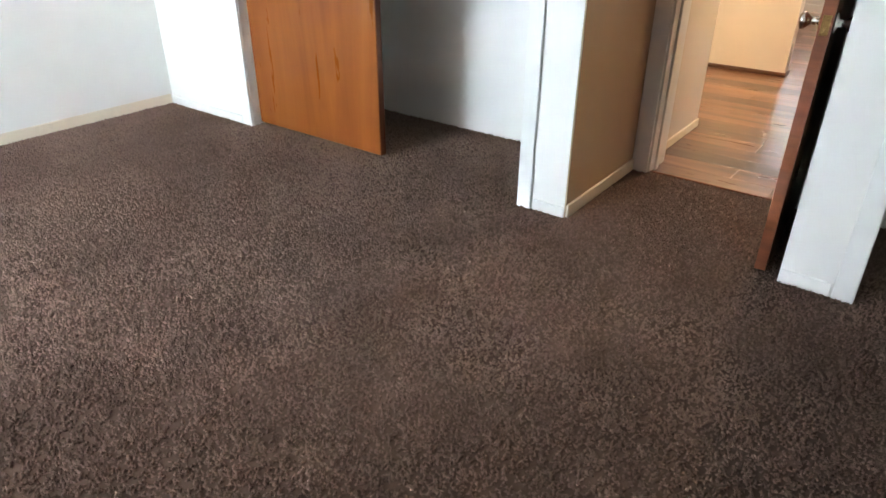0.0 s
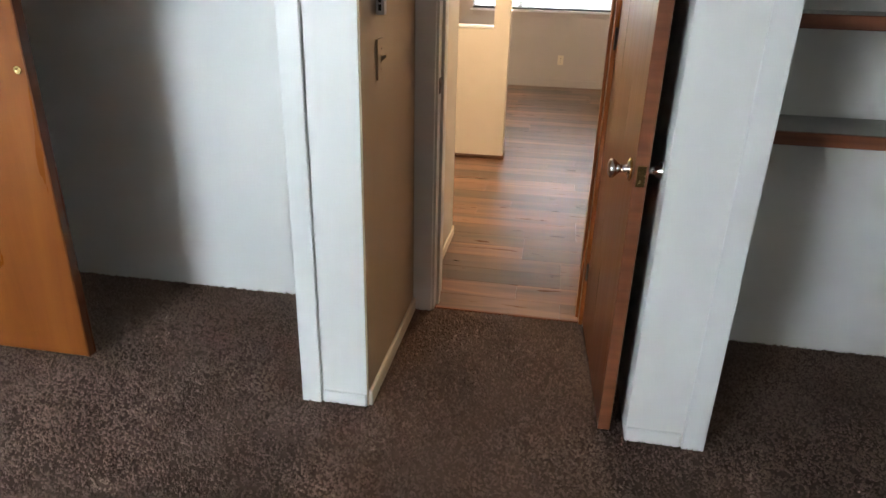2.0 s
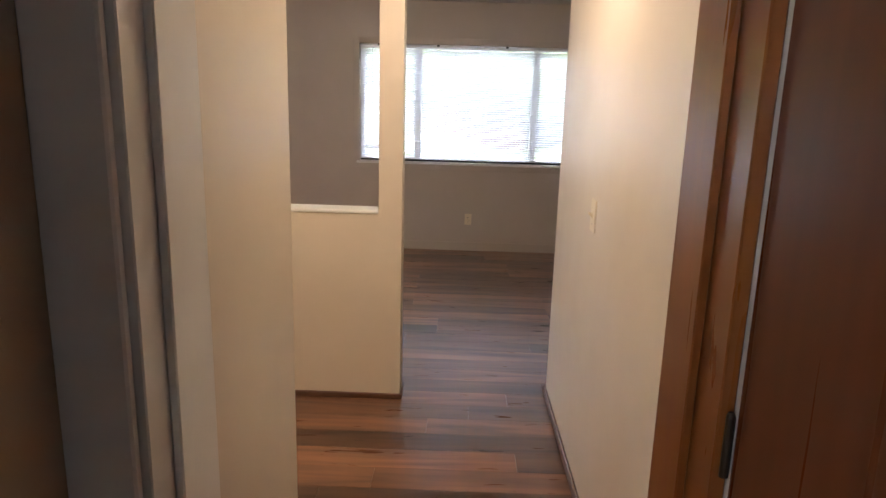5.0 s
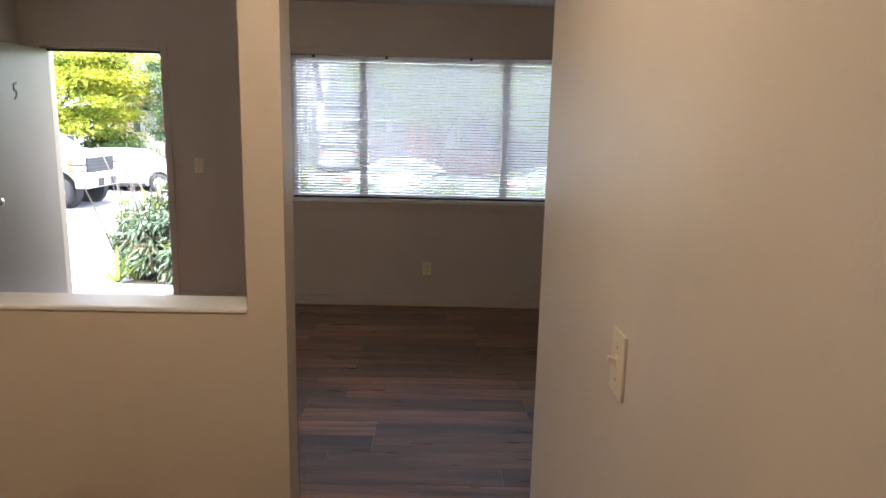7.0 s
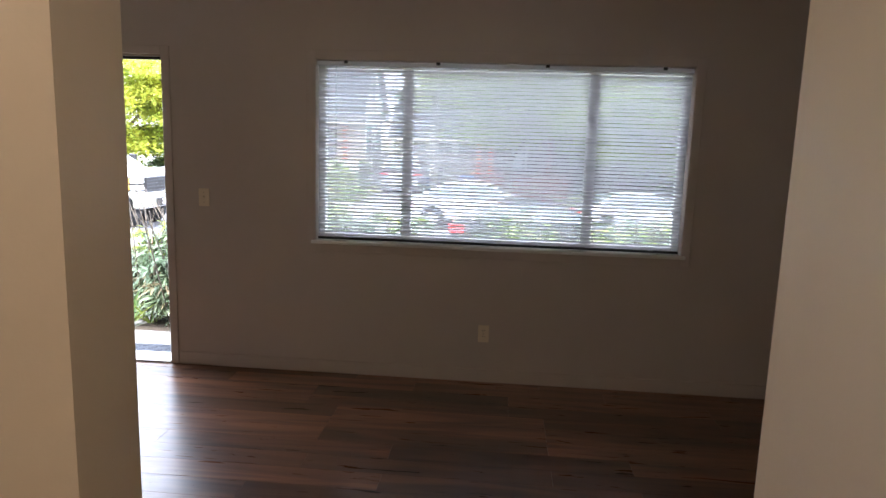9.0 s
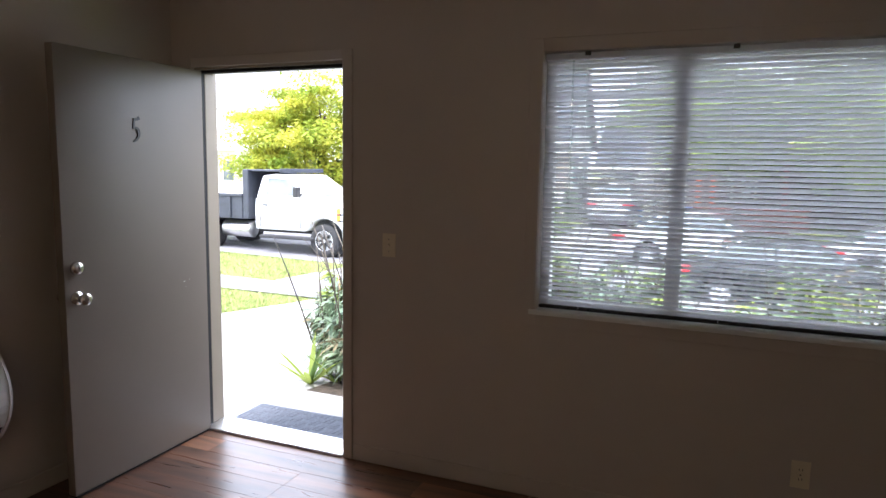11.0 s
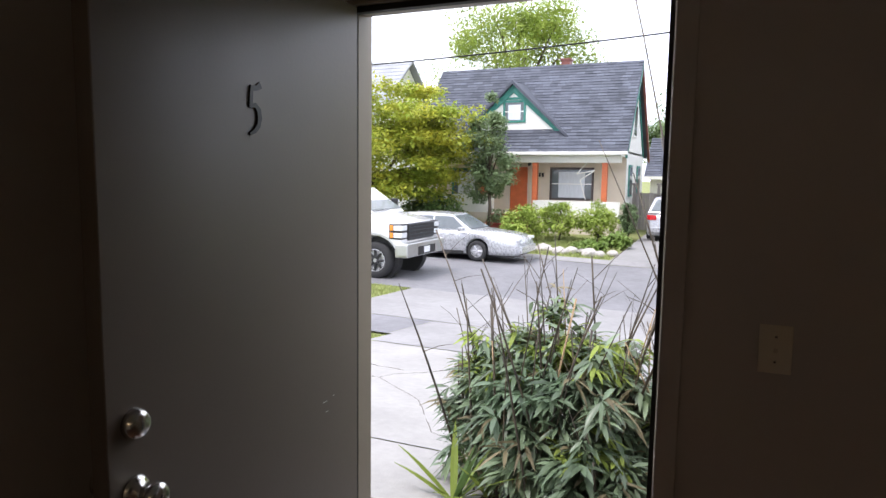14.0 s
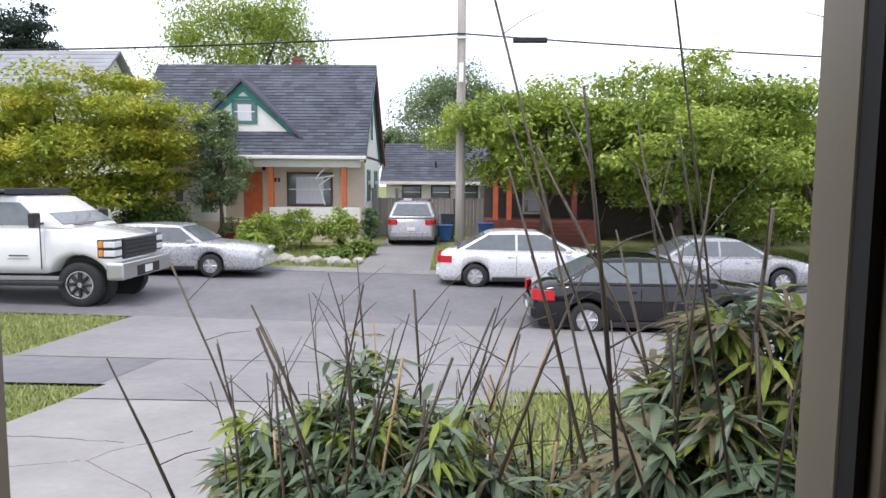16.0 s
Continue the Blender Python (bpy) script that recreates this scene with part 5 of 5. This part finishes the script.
        wheel(t, W1, s * 0.80, R, R, 0.26, s, "under", 8)
        part("arch_liner", lathe([(0.50, -0.1), (0.50, 0.1)], "y", (W1, s * 0.62, R + 0.02), 20), "under", t)
        wheel(t, -5.35, s * 0.78, R, R, 0.42, s, "rim", 8)
        tank = part("side_tank", lathe([(0.20, 0), (0.22, 0.02), (0.22, 0.86), (0.20, 0.88)], "x", (-4.85, s * 0.72, 0.58), 18), "alu", t, "silver fuel tank", True)
    slab([(-2.02, -0.84, 1.50), (-2.02, 0.84, 1.50), (-2.68, 0.72, 1.92), (-2.68, -0.72, 1.92)], "car_glass", "windscreen", "dark windscreen")
    part("wiper", boxes((-1.98, -1.94, -0.6, 0.1, 1.475, 1.49)), "black", t)
    grille = part("grille", boxes((-0.15, -0.07, -0.65, 0.65, 0.86, 1.24), bevel=0.02), "black", t, "black slatted grille")
    for z in (0.90, 0.98, 1.06, 1.14, 1.20):
        part("grille_bar", boxes((-0.075, -0.055, -0.63, 0.63, z, z + 0.022)), "bin_grey", grille)
    part("badge", boxes((-0.055, -0.045, -0.09, 0.09, 1.04, 1.08), bevel=0.004), "black", grille, "plain dark badge")
    part("front_bumper", boxes((-0.26, 0.06, -0.97, 0.97, 0.50, 0.82), bevel=0.05, seg=3), "alu", t, "chrome front bumper")
    part("number_plate", boxes((0.061, 0.069, -0.15, 0.15, 0.56, 0.70)), "white_plastic", t)
    part("bumper_slot", boxes((0.058, 0.064, -0.45, 0.45, 0.53, 0.72)), "black", t)
    part("chassis", boxes((-7.4, -0.3, -0.42, 0.42, 0.50, 0.74)), "under", t)
    # tipping body
    part("headboard", boxes((-4.06, -3.88, -1.05, 1.05, 0.86, 2.12), bevel=0.02), "dump", t)
    part("cab_shield", boxes((-3.88, -2.95, -0.98, 0.98, 2.07, 2.12), (-2.98, -2.94, -0.98, 0.98, 2.04, 2.15), bevel=0.01), "dump", t)
    for s in (-1, 1):
        side = part("side_board", boxes((-7.4, -4.06, s * 0.99, s * 1.06, 0.86, 1.42), bevel=0.01), "dump", t)
        part("top_rail", boxes((-7.42, -4.05, s * 0.97, s * 1.09, 1.42, 1.50), bevel=0.01), "dump", side)
        part("board", boxes((-7.4, -4.06, s * 1.0, s * 1.05, 1.50, 1.60)), "siding", side, "pale timber side board")
        for x in (-7.2, -6.3, -5.4, -4.5):
            part("rib", boxes((x, x + 0.09, s * 1.061, s * 1.10, 0.88, 1.41)), "dump", side)
    part("bed_floor", boxes((-7.4, -4.06, -0.99, 0.99, 0.86, 0.93)), "dump", t)
    part("tailgate", boxes((-7.46, -7.40, -1.05, 1.05, 0.86, 1.45)), "dump", t)
    fixed = ("bonnet", "headlamp", "grille", "front_bumper", "number_plate", "bumper_slot", "arch_liner", "chassis")
    for o in t.children:
        first = o.name.split(".")[0]
        if first not in fixed and not (first == "wheel" and max(v.co.x for v in o.data.vertices) > -3):
            o.location.x += BACK
    part("door_sign", boxes((-2.00, -1.65, -0.9935, -0.9905, 0.93, 0.955), (-2.03, -1.63, -0.9935, -0.9905, 0.88, 0.89)), "bin_grey", t, "faint lettering bars")


truck()

# ---- buildings ----
def shingle_roof(parent, name, x0, x1, y_low, z_low, y_high, z_high, mat="shingle", rows=26, thick=0.10, pieces=True):
    """A pitched roof plane along x, laid with courses of shingles."""
    bm = bmesh.new()
    d = Vector((0, y_high - y_low, z_high - z_low))
    L = d.length
    d.normalize()
    n = Vector((0, -d.z, d.y)) if d.y > 0 else Vector((0, d.z, -d.y))
    base = Vector((0, y_low, z_low))
    def quad(a, b, c, e):
        bm.faces.new([bm.verts.new(p) for p in (a, b, c, e)])
    rowh = L / rows
    g = random.Random(len(name) + rows)
    for i in range(rows):
        s, e = i * rowh, (i + 1) * rowh
        p, q = base + d * s, base + d * e
        x = x0
        while x < x1 - 1e-4:
            w = min(g.uniform(0.32, 0.5), x1 - x)
            h = 0.028 + g.uniform(-0.006, 0.006)
            A, B = Vector((x, 0, 0)), Vector((x + w - 0.006, 0, 0))
            quad(A + p + n * h, B + p + n * h, B + q + n * 0.006, A + q + n * 0.006)
            quad(A + p, B + p, B + p + n * h, A + p + n * h)
            x += w
    me = bpy.data.meshes.new("shingles")
    bm.to_mesh(me)
    bm.free()
    me.materials.append(M[mat])
    courses = new("shingles", me)
    bm = bmesh.new()
    p, q = base, base + d * L
    for off in (0.0, -thick):
        quad(Vector((x0, 0, 0)) + p + n * off, Vector((x1, 0, 0)) + p + n * off, Vector((x1, 0, 0)) + q + n * off, Vector((x0, 0, 0)) + q + n * off)
    for x in (x0, x1):
        quad(Vector((x, 0, 0)) + p, Vector((x, 0, 0)) + q, Vector((x, 0, 0)) + q - n * thick, Vector((x, 0, 0)) + p - n * thick)
    quad(Vector((x0, 0, 0)) + p, Vector((x1, 0, 0)) + p, Vector((x1, 0, 0)) + p - n * thick, Vector((x0, 0, 0)) + p - n * thick)
    me = bpy.data.meshes.new(name)
    bm.to_mesh(me)
    bm.free()
    me.materials.append(M[mat])
    ob = new(name, me)
    ob.parent = parent
    courses.parent = ob
    tagged(courses, kind="stuff")
    return ob


def house_window(parent, axis, at, w, h, frame_mat, curtain=True):
    """A framed window on a wall that looks along -y or +x."""
    x, y, z = at
    if axis == "-y":
        o = part("window", boxes((x - w / 2 - 0.09, x - w / 2, y - 0.05, y, z - 0.09, z + h + 0.09), (x + w / 2, x + w / 2 + 0.09, y - 0.05, y, z - 0.09, z + h + 0.09),
                                 (x - w / 2, x + w / 2, y - 0.05, y, z - 0.09, z), (x - w / 2, x + w / 2, y - 0.05, y, z + h, z + h + 0.09)), frame_mat, parent)
        part("pane", boxes((x - w / 2, x + w / 2, y - 0.02, y - 0.012, z, z + h)), "car_glass", o)
        part("sash", boxes((x - w / 2, x + w / 2, y - 0.035, y - 0.021, z + h * 0.5 - 0.02, z + h * 0.5 + 0.02)), "trim", o)
        if curtain:
            part("curtain", boxes((x - w * 0.33, x + w * 0.33, y - 0.030, y - 0.022, z + 0.03, z + h - 0.1)), "curtain", o)
    else:
        o = part("window", boxes((x, x + 0.05, y - w / 2 - 0.08, y + w / 2 + 0.08, z - 0.08, z + h + 0.08)), frame_mat, parent)
        part("pane", boxes((x + 0.051, x + 0.058, y - w / 2, y + w / 2, z, z + h)), "car_glass", o)
    return o


def craftsman_house():
    X0, X1, YF, YB = -15.7, -6.55, 32.3, 37.2
    g = -0.95
    t = thing("bungalow", "white bungalow with slate-grey roof, teal dormer and orange porch posts", "house", (0, 0, 0))
    part("wall", boxes((X0, X1, YF, YB, g, 2.75)), "stucco", t, "cream front wall")
    # gable ends
    for x, s in ((X1, 1), (X0, -1)):
        bm = bmesh.new()
        prism(bm, [(30.95, 2.62), (YB + 0.4, 2.62), (34.2, 6.62)], "x", x - 0.12 * (s > 0), x + 0.12 * (s < 0))
        part("gable_wall", bm, "siding", t, "white gable wall")
        part("side_wall", boxes((x, x + s * 0.03, YF - 0.02, YB, g, 2.66)), "siding", t, "white side wall")
    shingle_roof(t, "roof", X0 - 0.25, X1 + 0.28, 30.75, 2.66, 34.2, 6.78, rows=30)
    shingle_roof(t, "roof", X0 - 0.25, X1 + 0.28, 37.65, 2.66, 34.2, 6.78, rows=30)
    chim = part("chimney", boxes((-10.0, -9.6, 34.3, 34.8, 6.2, 7.0), (-10.05, -9.55, 34.25, 34.85, 7.0, 7.08)), "rust", t, "dull red brick chimney")
    # rake boards at the right gable
    for ya, yb in ((30.75, 34.2), (37.65, 34.2)):
        bm = bmesh.new()
        prism(bm, [(ya, 2.40), (ya, 2.62), (yb, 6.72), (yb, 6.40)], "x", X1 + 0.20, X1 + 0.285)
        part("bargeboard", bm, "rust" if ya > 34 else "green_trim", t, "painted bargeboard")
    bm = bmesh.new()
    prism(bm, [(31.1, 2.6), (31.3, 2.6), (34.2, 6.1), (37.1, 2.6), (37.3, 2.6), (34.2, 6.4)], "x", X1 + 0.02, X1 + 0.06)
    part("gable_trim", bm, "green_trim", t, "teal gable trim")
    part("gutter", boxes((X0 - 0.3, X1 + 0.3, 30.58, 30.75, 2.52, 2.66), bevel=0.02), "siding", t, "white gutter")
    part("porch_beam", boxes((X0, X1, 31.0, 31.2, 2.22, 2.50)), "siding", t)
    part("porch_ceiling", boxes((X0, X1, 30.9, YF, 2.50, 2.54)), "siding", t)
    part("porch_floor", boxes((X0, X1, 30.95, YF, g, 0.02)), "stucco", t)
    part("porch_rail", boxes((X0, -12.0, 30.98, 31.12, 0.02, 0.80), (-10.2, X1, 30.98, 31.12, 0.02, 0.62)), "siding", t, "low white porch wall")
    for x in (-15.4, -12.6, -10.15, -7.2):
        part("porch_post", boxes((x - 0.11, x + 0.11, 31.0, 31.2, 0.02, 2.22), bevel=0.01), "orange", t, "orange painted porch post")
    part("front_door", boxes((-11.65, -10.85, YF - 0.05, YF, 0.02, 2.05), bevel=0.01), "orange", t, "orange panelled front door")
    for k in range(4):
        part("step", boxes((-12.0, -10.3, 30.95 - 0.28 * (k + 1), 30.95 - 0.28 * k, g, -0.01 - 0.12 * k), bevel=0.01), "red_step", t, "red painted porch step")
    house_window(t, "-y", (-8.85, YF, 0.70), 1.75, 1.25, "brown_house")
    house_window(t, "-y", (-13.8, YF, 0.75), 1.3, 1.15, "green_trim")
    house_window(t, "x", (X1 + 0.03, 33.2, 0.9), 0.7, 1.2, "green_trim")
    house_window(t, "x", (X1 + 0.03, 35.6, 0.9), 0.8, 1.2, "green_trim")
    house_window(t, "x", (X1 + 0.0, 34.2, 3.5), 0.8, 1.3, "siding")
    for k in range(4):
        part("number", boxes((-10.62 + 0.14 * k, -10.53 + 0.14 * k, YF - 0.02, YF - 0.002, 1.62, 1.80)), "black", t, "dark house-number bar")
    # dormer
    cx, pz, bz, hwid, yf = -11.35, 5.75, 3.2, 2.75, 31.55
    bm = bmesh.new()
    prism(bm, [(cx - hwid + 0.3, bz), (cx + hwid - 0.3, bz), (cx, pz - 0.28)], "y", yf, yf + 0.12)
    part("dormer_wall", bm, "siding", t, "white dormer gable")
    for s in (-1, 1):
        bm = bmesh.new()
        a = [(cx, pz), (cx + s * hwid, bz - 0.06), (cx + s * hwid, bz - 0.20), (cx, pz - 0.14)]
        lo = [bm.verts.new((u, yf - 0.28, v)) for u, v in a]
        back = lambda v: 30.75 + (v - 2.66) * (34.2 - 30.75) / (6.78 - 2.66)
        hi = [bm.verts.new((u, max(back(v) + 0.1, yf), v)) for u, v in a]
        bm.faces.new(lo)
        bm.faces.new(hi)
        for i in range(4):
            bm.faces.new((lo[i], lo[(i + 1) % 4], hi[(i + 1) % 4], hi[i]))
        part("dormer_roof", bm, "shingle", t)
        bm = bmesh.new()
        prism(bm, [(cx, pz - 0.14), (cx + s * (hwid - 0.12), bz - 0.10), (cx + s * (hwid - 0.42), bz - 0.02), (cx, pz - 0.50)], "y", yf - 0.06, yf - 0.005)
        part("dormer_trim", bm, "green_trim", t, "teal dormer trim")
    part("dormer_band", boxes((cx - 0.62, cx + 0.62, yf - 0.05, yf - 0.004, 4.95, 5.05)), "green_trim", t)
    house_window(t, "-y", (cx + 0.05, yf, 4.05), 0.85, 0.78, "green_trim")
    # white hanging frame on the porch
    bm = bmesh.new()
    pts = [(-7.95, 31.02, 2.2), (-8.35, 31.02, 1.75), (-7.6, 31.02, 1.9), (-8.2, 31.02, 1.5), (-7.95, 31.02, 0.7)]
    for a, b in zip(pts, pts[1:]):
        tube(bm, [a, b], 0.02, 5)
    part("hanging_ornament", bm, "siding", t, "white folded hanging frame")
    part("porch_lamp", lathe([(0.05, 0), (0.08, 0.05), (0.07, 0.2), (0.02, 0.25)], "z", (-10.75, YF - 0.1, 2.1), 10), "black", t)


craftsman_house()


def garage():
    t = thing("garage", "low pale building with a dark grey roof behind the fence", "building", (0, 0, 0))
    part("wall", boxes((-6.6, 1.0, 41, 46, -0.9, 1.75)), "siding", t)
    shingle_roof(t, "roof", -6.9, 1.2, 40.6, 1.72, 43.5, 3.95, rows=16)
    part("fascia", boxes((-6.9, 1.2, 40.52, 40.6, 1.58, 1.74)), "siding", t)
    part("vent_pipe", lathe([(0.06, 0), (0.06, 0.35)], "z", (-3.9, 41.6, 2.5), 8), "under", t)
    for x in (-5.2, -3.6, -2.1):
        house_window(t, "-y", (x, 41, 0.85), 0.9, 0.6, "brown_house", False)


garage()


def fence():
    t = thing("board_fence", "weathered grey board fence across the driveway", "fence", (0, 0, 0))
    shared = None
    for i in range(38):
        x = -6.35 + i * 0.152
        if shared is None:
            shared = part("board", boxes((0, 0.144, -0.012, 0.012, 0, 1.65), bevel=0.004), "fence", t)
            o = shared
        else:
            o = new("board", shared.data)
            o.parent = t
        o.location = (x, 34.0, ground_z(x, 34) + 0.012 * math.sin(i * 2.1))
    for x in (-6.4, -5.35, -2.9, -0.6):
        part("post", boxes((x - 0.06, x + 0.06, 33.86, 33.98, -0.9, 1.32), (x - 0.10, x + 0.10, 33.82, 34.02, 1.32, 1.40)), "fence", t)
    part("notice", boxes((-5.05, -4.70, 33.96, 33.975, 0.45, 0.95)), "white_plastic", t, "small white notice")


fence()


def left_house():
    t = thing("white_house", "white two-storey house with a porch behind the maple", "house", (0, 0, 0))
    part("wall", boxes((-35, -22.0, 38, 46, -0.9, 5.2)), "siding", t)
    bm = bmesh.new()
    prism(bm, [(38, 5.2), (46, 5.2), (42, 8.6)], "x", -22.1, -22.0)
    part("gable_wall", bm, "siding", t)
    shingle_roof(t, "roof", -35.5, -21.6, 37.5, 5.1, 42, 8.9, "shingle_pale", rows=14)
    shingle_roof(t, "roof", -35.5, -21.6, 46.5, 5.1, 42, 8.9, "shingle_pale", rows=14)
    for x in (-33, -30.6, -27.5, -24.5):
        house_window(t, "-y", (x, 38, 3.2), 0.7, 0.9, "siding", False)
        house_window(t, "-y", (x, 38, 0.4), 0.9, 1.3, "siding", False)
    part("porch_roof", boxes((-35, -25, 36.3, 38, 2.35, 2.55)), "siding", t)
    for x in (-34.6, -31.6, -28.6, -25.3):
        part("porch_post", boxes((x - 0.1, x + 0.1, 36.4, 36.6, -0.9, 2.35)), "siding", t)


left_house()


def right_house():
    t = thing("brown_cottage", "dark brown cottage with orange porch posts behind the trees", "house", (0, 0, 0))
    part("wall", boxes((-1.5, 8.5, 33.5, 39, -0.95, 2.6)), "brown_house", t)
    shingle_roof(t, "roof", -1.9, 8.9, 31.2, 2.5, 36.2, 5.2, rows=14)
    for x, mat, lab in ((-1.1, "orange", "orange painted porch post"), (-0.55, "orange", "orange painted porch post"), (2.1, "rust", "dark red porch post")):
        part("porch_post", boxes((x - 0.1, x + 0.1, 31.6, 31.8, 0.15, 2.5)), mat, t, lab)
    part("porch_floor", boxes((-1.5, 3.0, 31.4, 33.5, -0.95, 0.15)), "rust", t)
    for k in range(5):
        part("step", boxes((-0.1, 2.3, 31.4 - 0.28 * (k + 1), 31.4 - 0.28 * k, -1.0, 0.10 - 0.14 * k), bevel=0.01), "rust", t, "dark red porch step")
    house_window(t, "-y", (0.67, 33.45, 0.40), 0.85, 1.1, "siding")
    house_window(t, "-y", (5.2, 33.45, 0.75), 1.1, 1.1, "siding")


right_house()

# ---- pole, wires, bins ----
pole = thing("utility_pole", "weathered grey wooden utility pole at the driveway", "utility pole", (-2.56, 26.0, ground_z(-2.56, 26)))
part("shaft", lathe([(0.16, 0), (0.15, 3), (0.135, 7), (0.12, 11)], "z", (0, 0, 0), 14), "pole", pole, smooth=True)
part("meter_box", boxes((-0.07, 0.07, -0.26, -0.15, 5.7, 6.3), bevel=0.01), "white_plastic", pole)
part("crossarm", boxes((-1.1, 1.1, -0.17, -0.06, 9.6, 9.75)), "pole", pole)
part("bracket", boxes((-0.2, 0.2, -0.2, -0.14, 7.05, 7.12)), "alu", pole)


def wire(label, a, b, sag, r):
    t = thing("overhead_wire", label, "wire", (0, 0, 0), group="overhead wires")
    bm = bmesh.new()
    A, B = Vector(a), Vector(b)
    tube(bm, [A.lerp(B, k / 24) - Vector((0, 0, sag * 4 * (k / 24) * (1 - k / 24))) for k in range(25)], r, 5)
    part("cable", bm, "rubber", t, smooth=True)
    return t


wire("thick black overhead cable along the street", (-2.56, 25.84, 6.26), (-40, 26.2, 6.3), 0.55, 0.028)
line = wire("thick black overhead cable along the street", (-2.56, 25.84, 6.26), (34, 25.4, 4.9), 0.35, 0.024)
part("splice_case", boxes((-0.95, 0.12, 25.76, 25.92, 5.98, 6.14), bevel=0.03), "rubber", line, "black splice case")
wire("thin overhead service wire", (-2.56, 25.9, 8.0), (-26, 12, 9.5), 0.5, 0.008)
wire("thin overhead service wire", (-2.56, 25.9, 9.6), (-40, 27, 9.9), 0.6, 0.008)
wire("thin slanting service wire", (-2.56, 25.9, 9.7), (40, 26, 9.7), 0.5, 0.008)


def bin_at(x, y, mat, label, h=1.0):
    t = thing("wheelie_bin", label, "bin", (x, y, ground_z(x, y) + 0.01), group="bins")
    bm = bmesh.new()
    lo, hi = [bm.verts.new(p) for p in ((-0.22, -0.25, 0), (0.22, -0.25, 0), (0.22, 0.25, 0), (-0.22, 0.25, 0))], [bm.verts.new(p) for p in ((-0.29, -0.33, h), (0.29, -0.33, h), (0.29, 0.33, h), (-0.29, 0.33, h))]
    bm.faces.new(lo)
    bm.faces.new(hi)
    for i in range(4):
        bm.faces.new((lo[i], lo[(i + 1) % 4], hi[(i + 1) % 4], hi[i]))
    part("bin_body", bm, mat, t)
    part("lid", boxes((-0.31, 0.31, -0.36, 0.34, h, h + 0.06), bevel=0.02), mat, t)


bin_at(-3.05, 32.5, "bin_grey", "dark grey wheelie bin by the fence")
bin_at(-3.15, 31.6, "bin_blue", "blue recycling bin by the fence", 0.6)
bin_at(-1.55, 30.5, "bin_blue", "blue bin beside the cottage porch", 0.8)

# ---- floor planks ----
plank_shared = {}


def plank_mesh(length, width):
    key = (round(length, 2), round(width, 3))
    if key not in plank_shared:
        bm = bmesh.new()
        box(bm, 0.0005, length - 0.0005, 0.0004, width - 0.0004, -0.0098, 0, bevel=0.0007)
        bmesh.ops.recalc_face_normals(bm, faces=bm.faces)
        me = bpy.data.meshes.new("plank")
        bm.to_mesh(me)
        bm.free()
        me.materials.append(M["plank"])
        plank_shared[key] = me
    return plank_shared[key]


floor_ob = bpy.data.objects["floor"]
PW = 0.152
rows_of_planks = int((FRONT + 0.002 + 0.82) / PW) + 1
dice = random.Random(11)
for i in range(rows_of_planks):
    y0 = -0.82 + i * PW
    w = min(PW, FRONT + 0.002 - y0)
    if w < 0.03:
        continue
    # the hall is narrow, the rooms wide
    spans = [(-0.58, 0.313)] if y0 < 0.05 else ([(-3.30, 0.313)] if y0 < 1.66 else [(-3.30, 2.28)])
    for xa, xb in spans:
        x = xa - dice.choice([0, 0.2, 0.4, 0.6, 0.8, 1.0])
        while x < xb:
            x1 = x + 1.2
            a, b = max(x, xa), min(x1, xb)
            if b - a > 0.04:
                ob = new("plank", plank_mesh(b - a, w))
                ob.location = (a, y0, 0)
                ob.parent = floor_ob
            x = x1

# ---- carpet pile ----
count = 240000
px, py = rng.uniform(-3.44, 2.09, count), rng.uniform(-4.45, -0.83, count)
keep = ~(((px > -0.84) & (px < -0.61) & (py > -1.57)) | ((px > 0.235) & (px < 0.48) & (py > -1.57)) | ((px < -2.64) & (py > -1.57)))
px, py = px[keep], py[keep]
count = len(px)
ang, lean = rng.uniform(0, 2 * np.pi, count), rng.normal(0, 0.004, (count, 2))
size, tall = rng.uniform(0.0045, 0.0070, count), rng.uniform(0.006, 0.012, count)
verts = np.zeros((count, 4, 3))
for k in range(3):
    a = ang + k * 2.094
    verts[:, k] = np.stack([px + size * np.cos(a), py + size * np.sin(a), np.full(count, 0.0005)], 1)
verts[:, 3] = np.stack([px + lean[:, 0], py + lean[:, 1], tall], 1)
base = np.arange(count)[:, None] * 4
tris = np.concatenate([base + np.array(t) for t in ((0, 1, 3), (1, 2, 3), (2, 0, 3))], 0)
pile = raw_mesh("carpet_pile", verts.reshape(-1, 3), tris, "tuft", bpy.data.objects["carpet_floor"])
tagged(pile, kind="stuff")
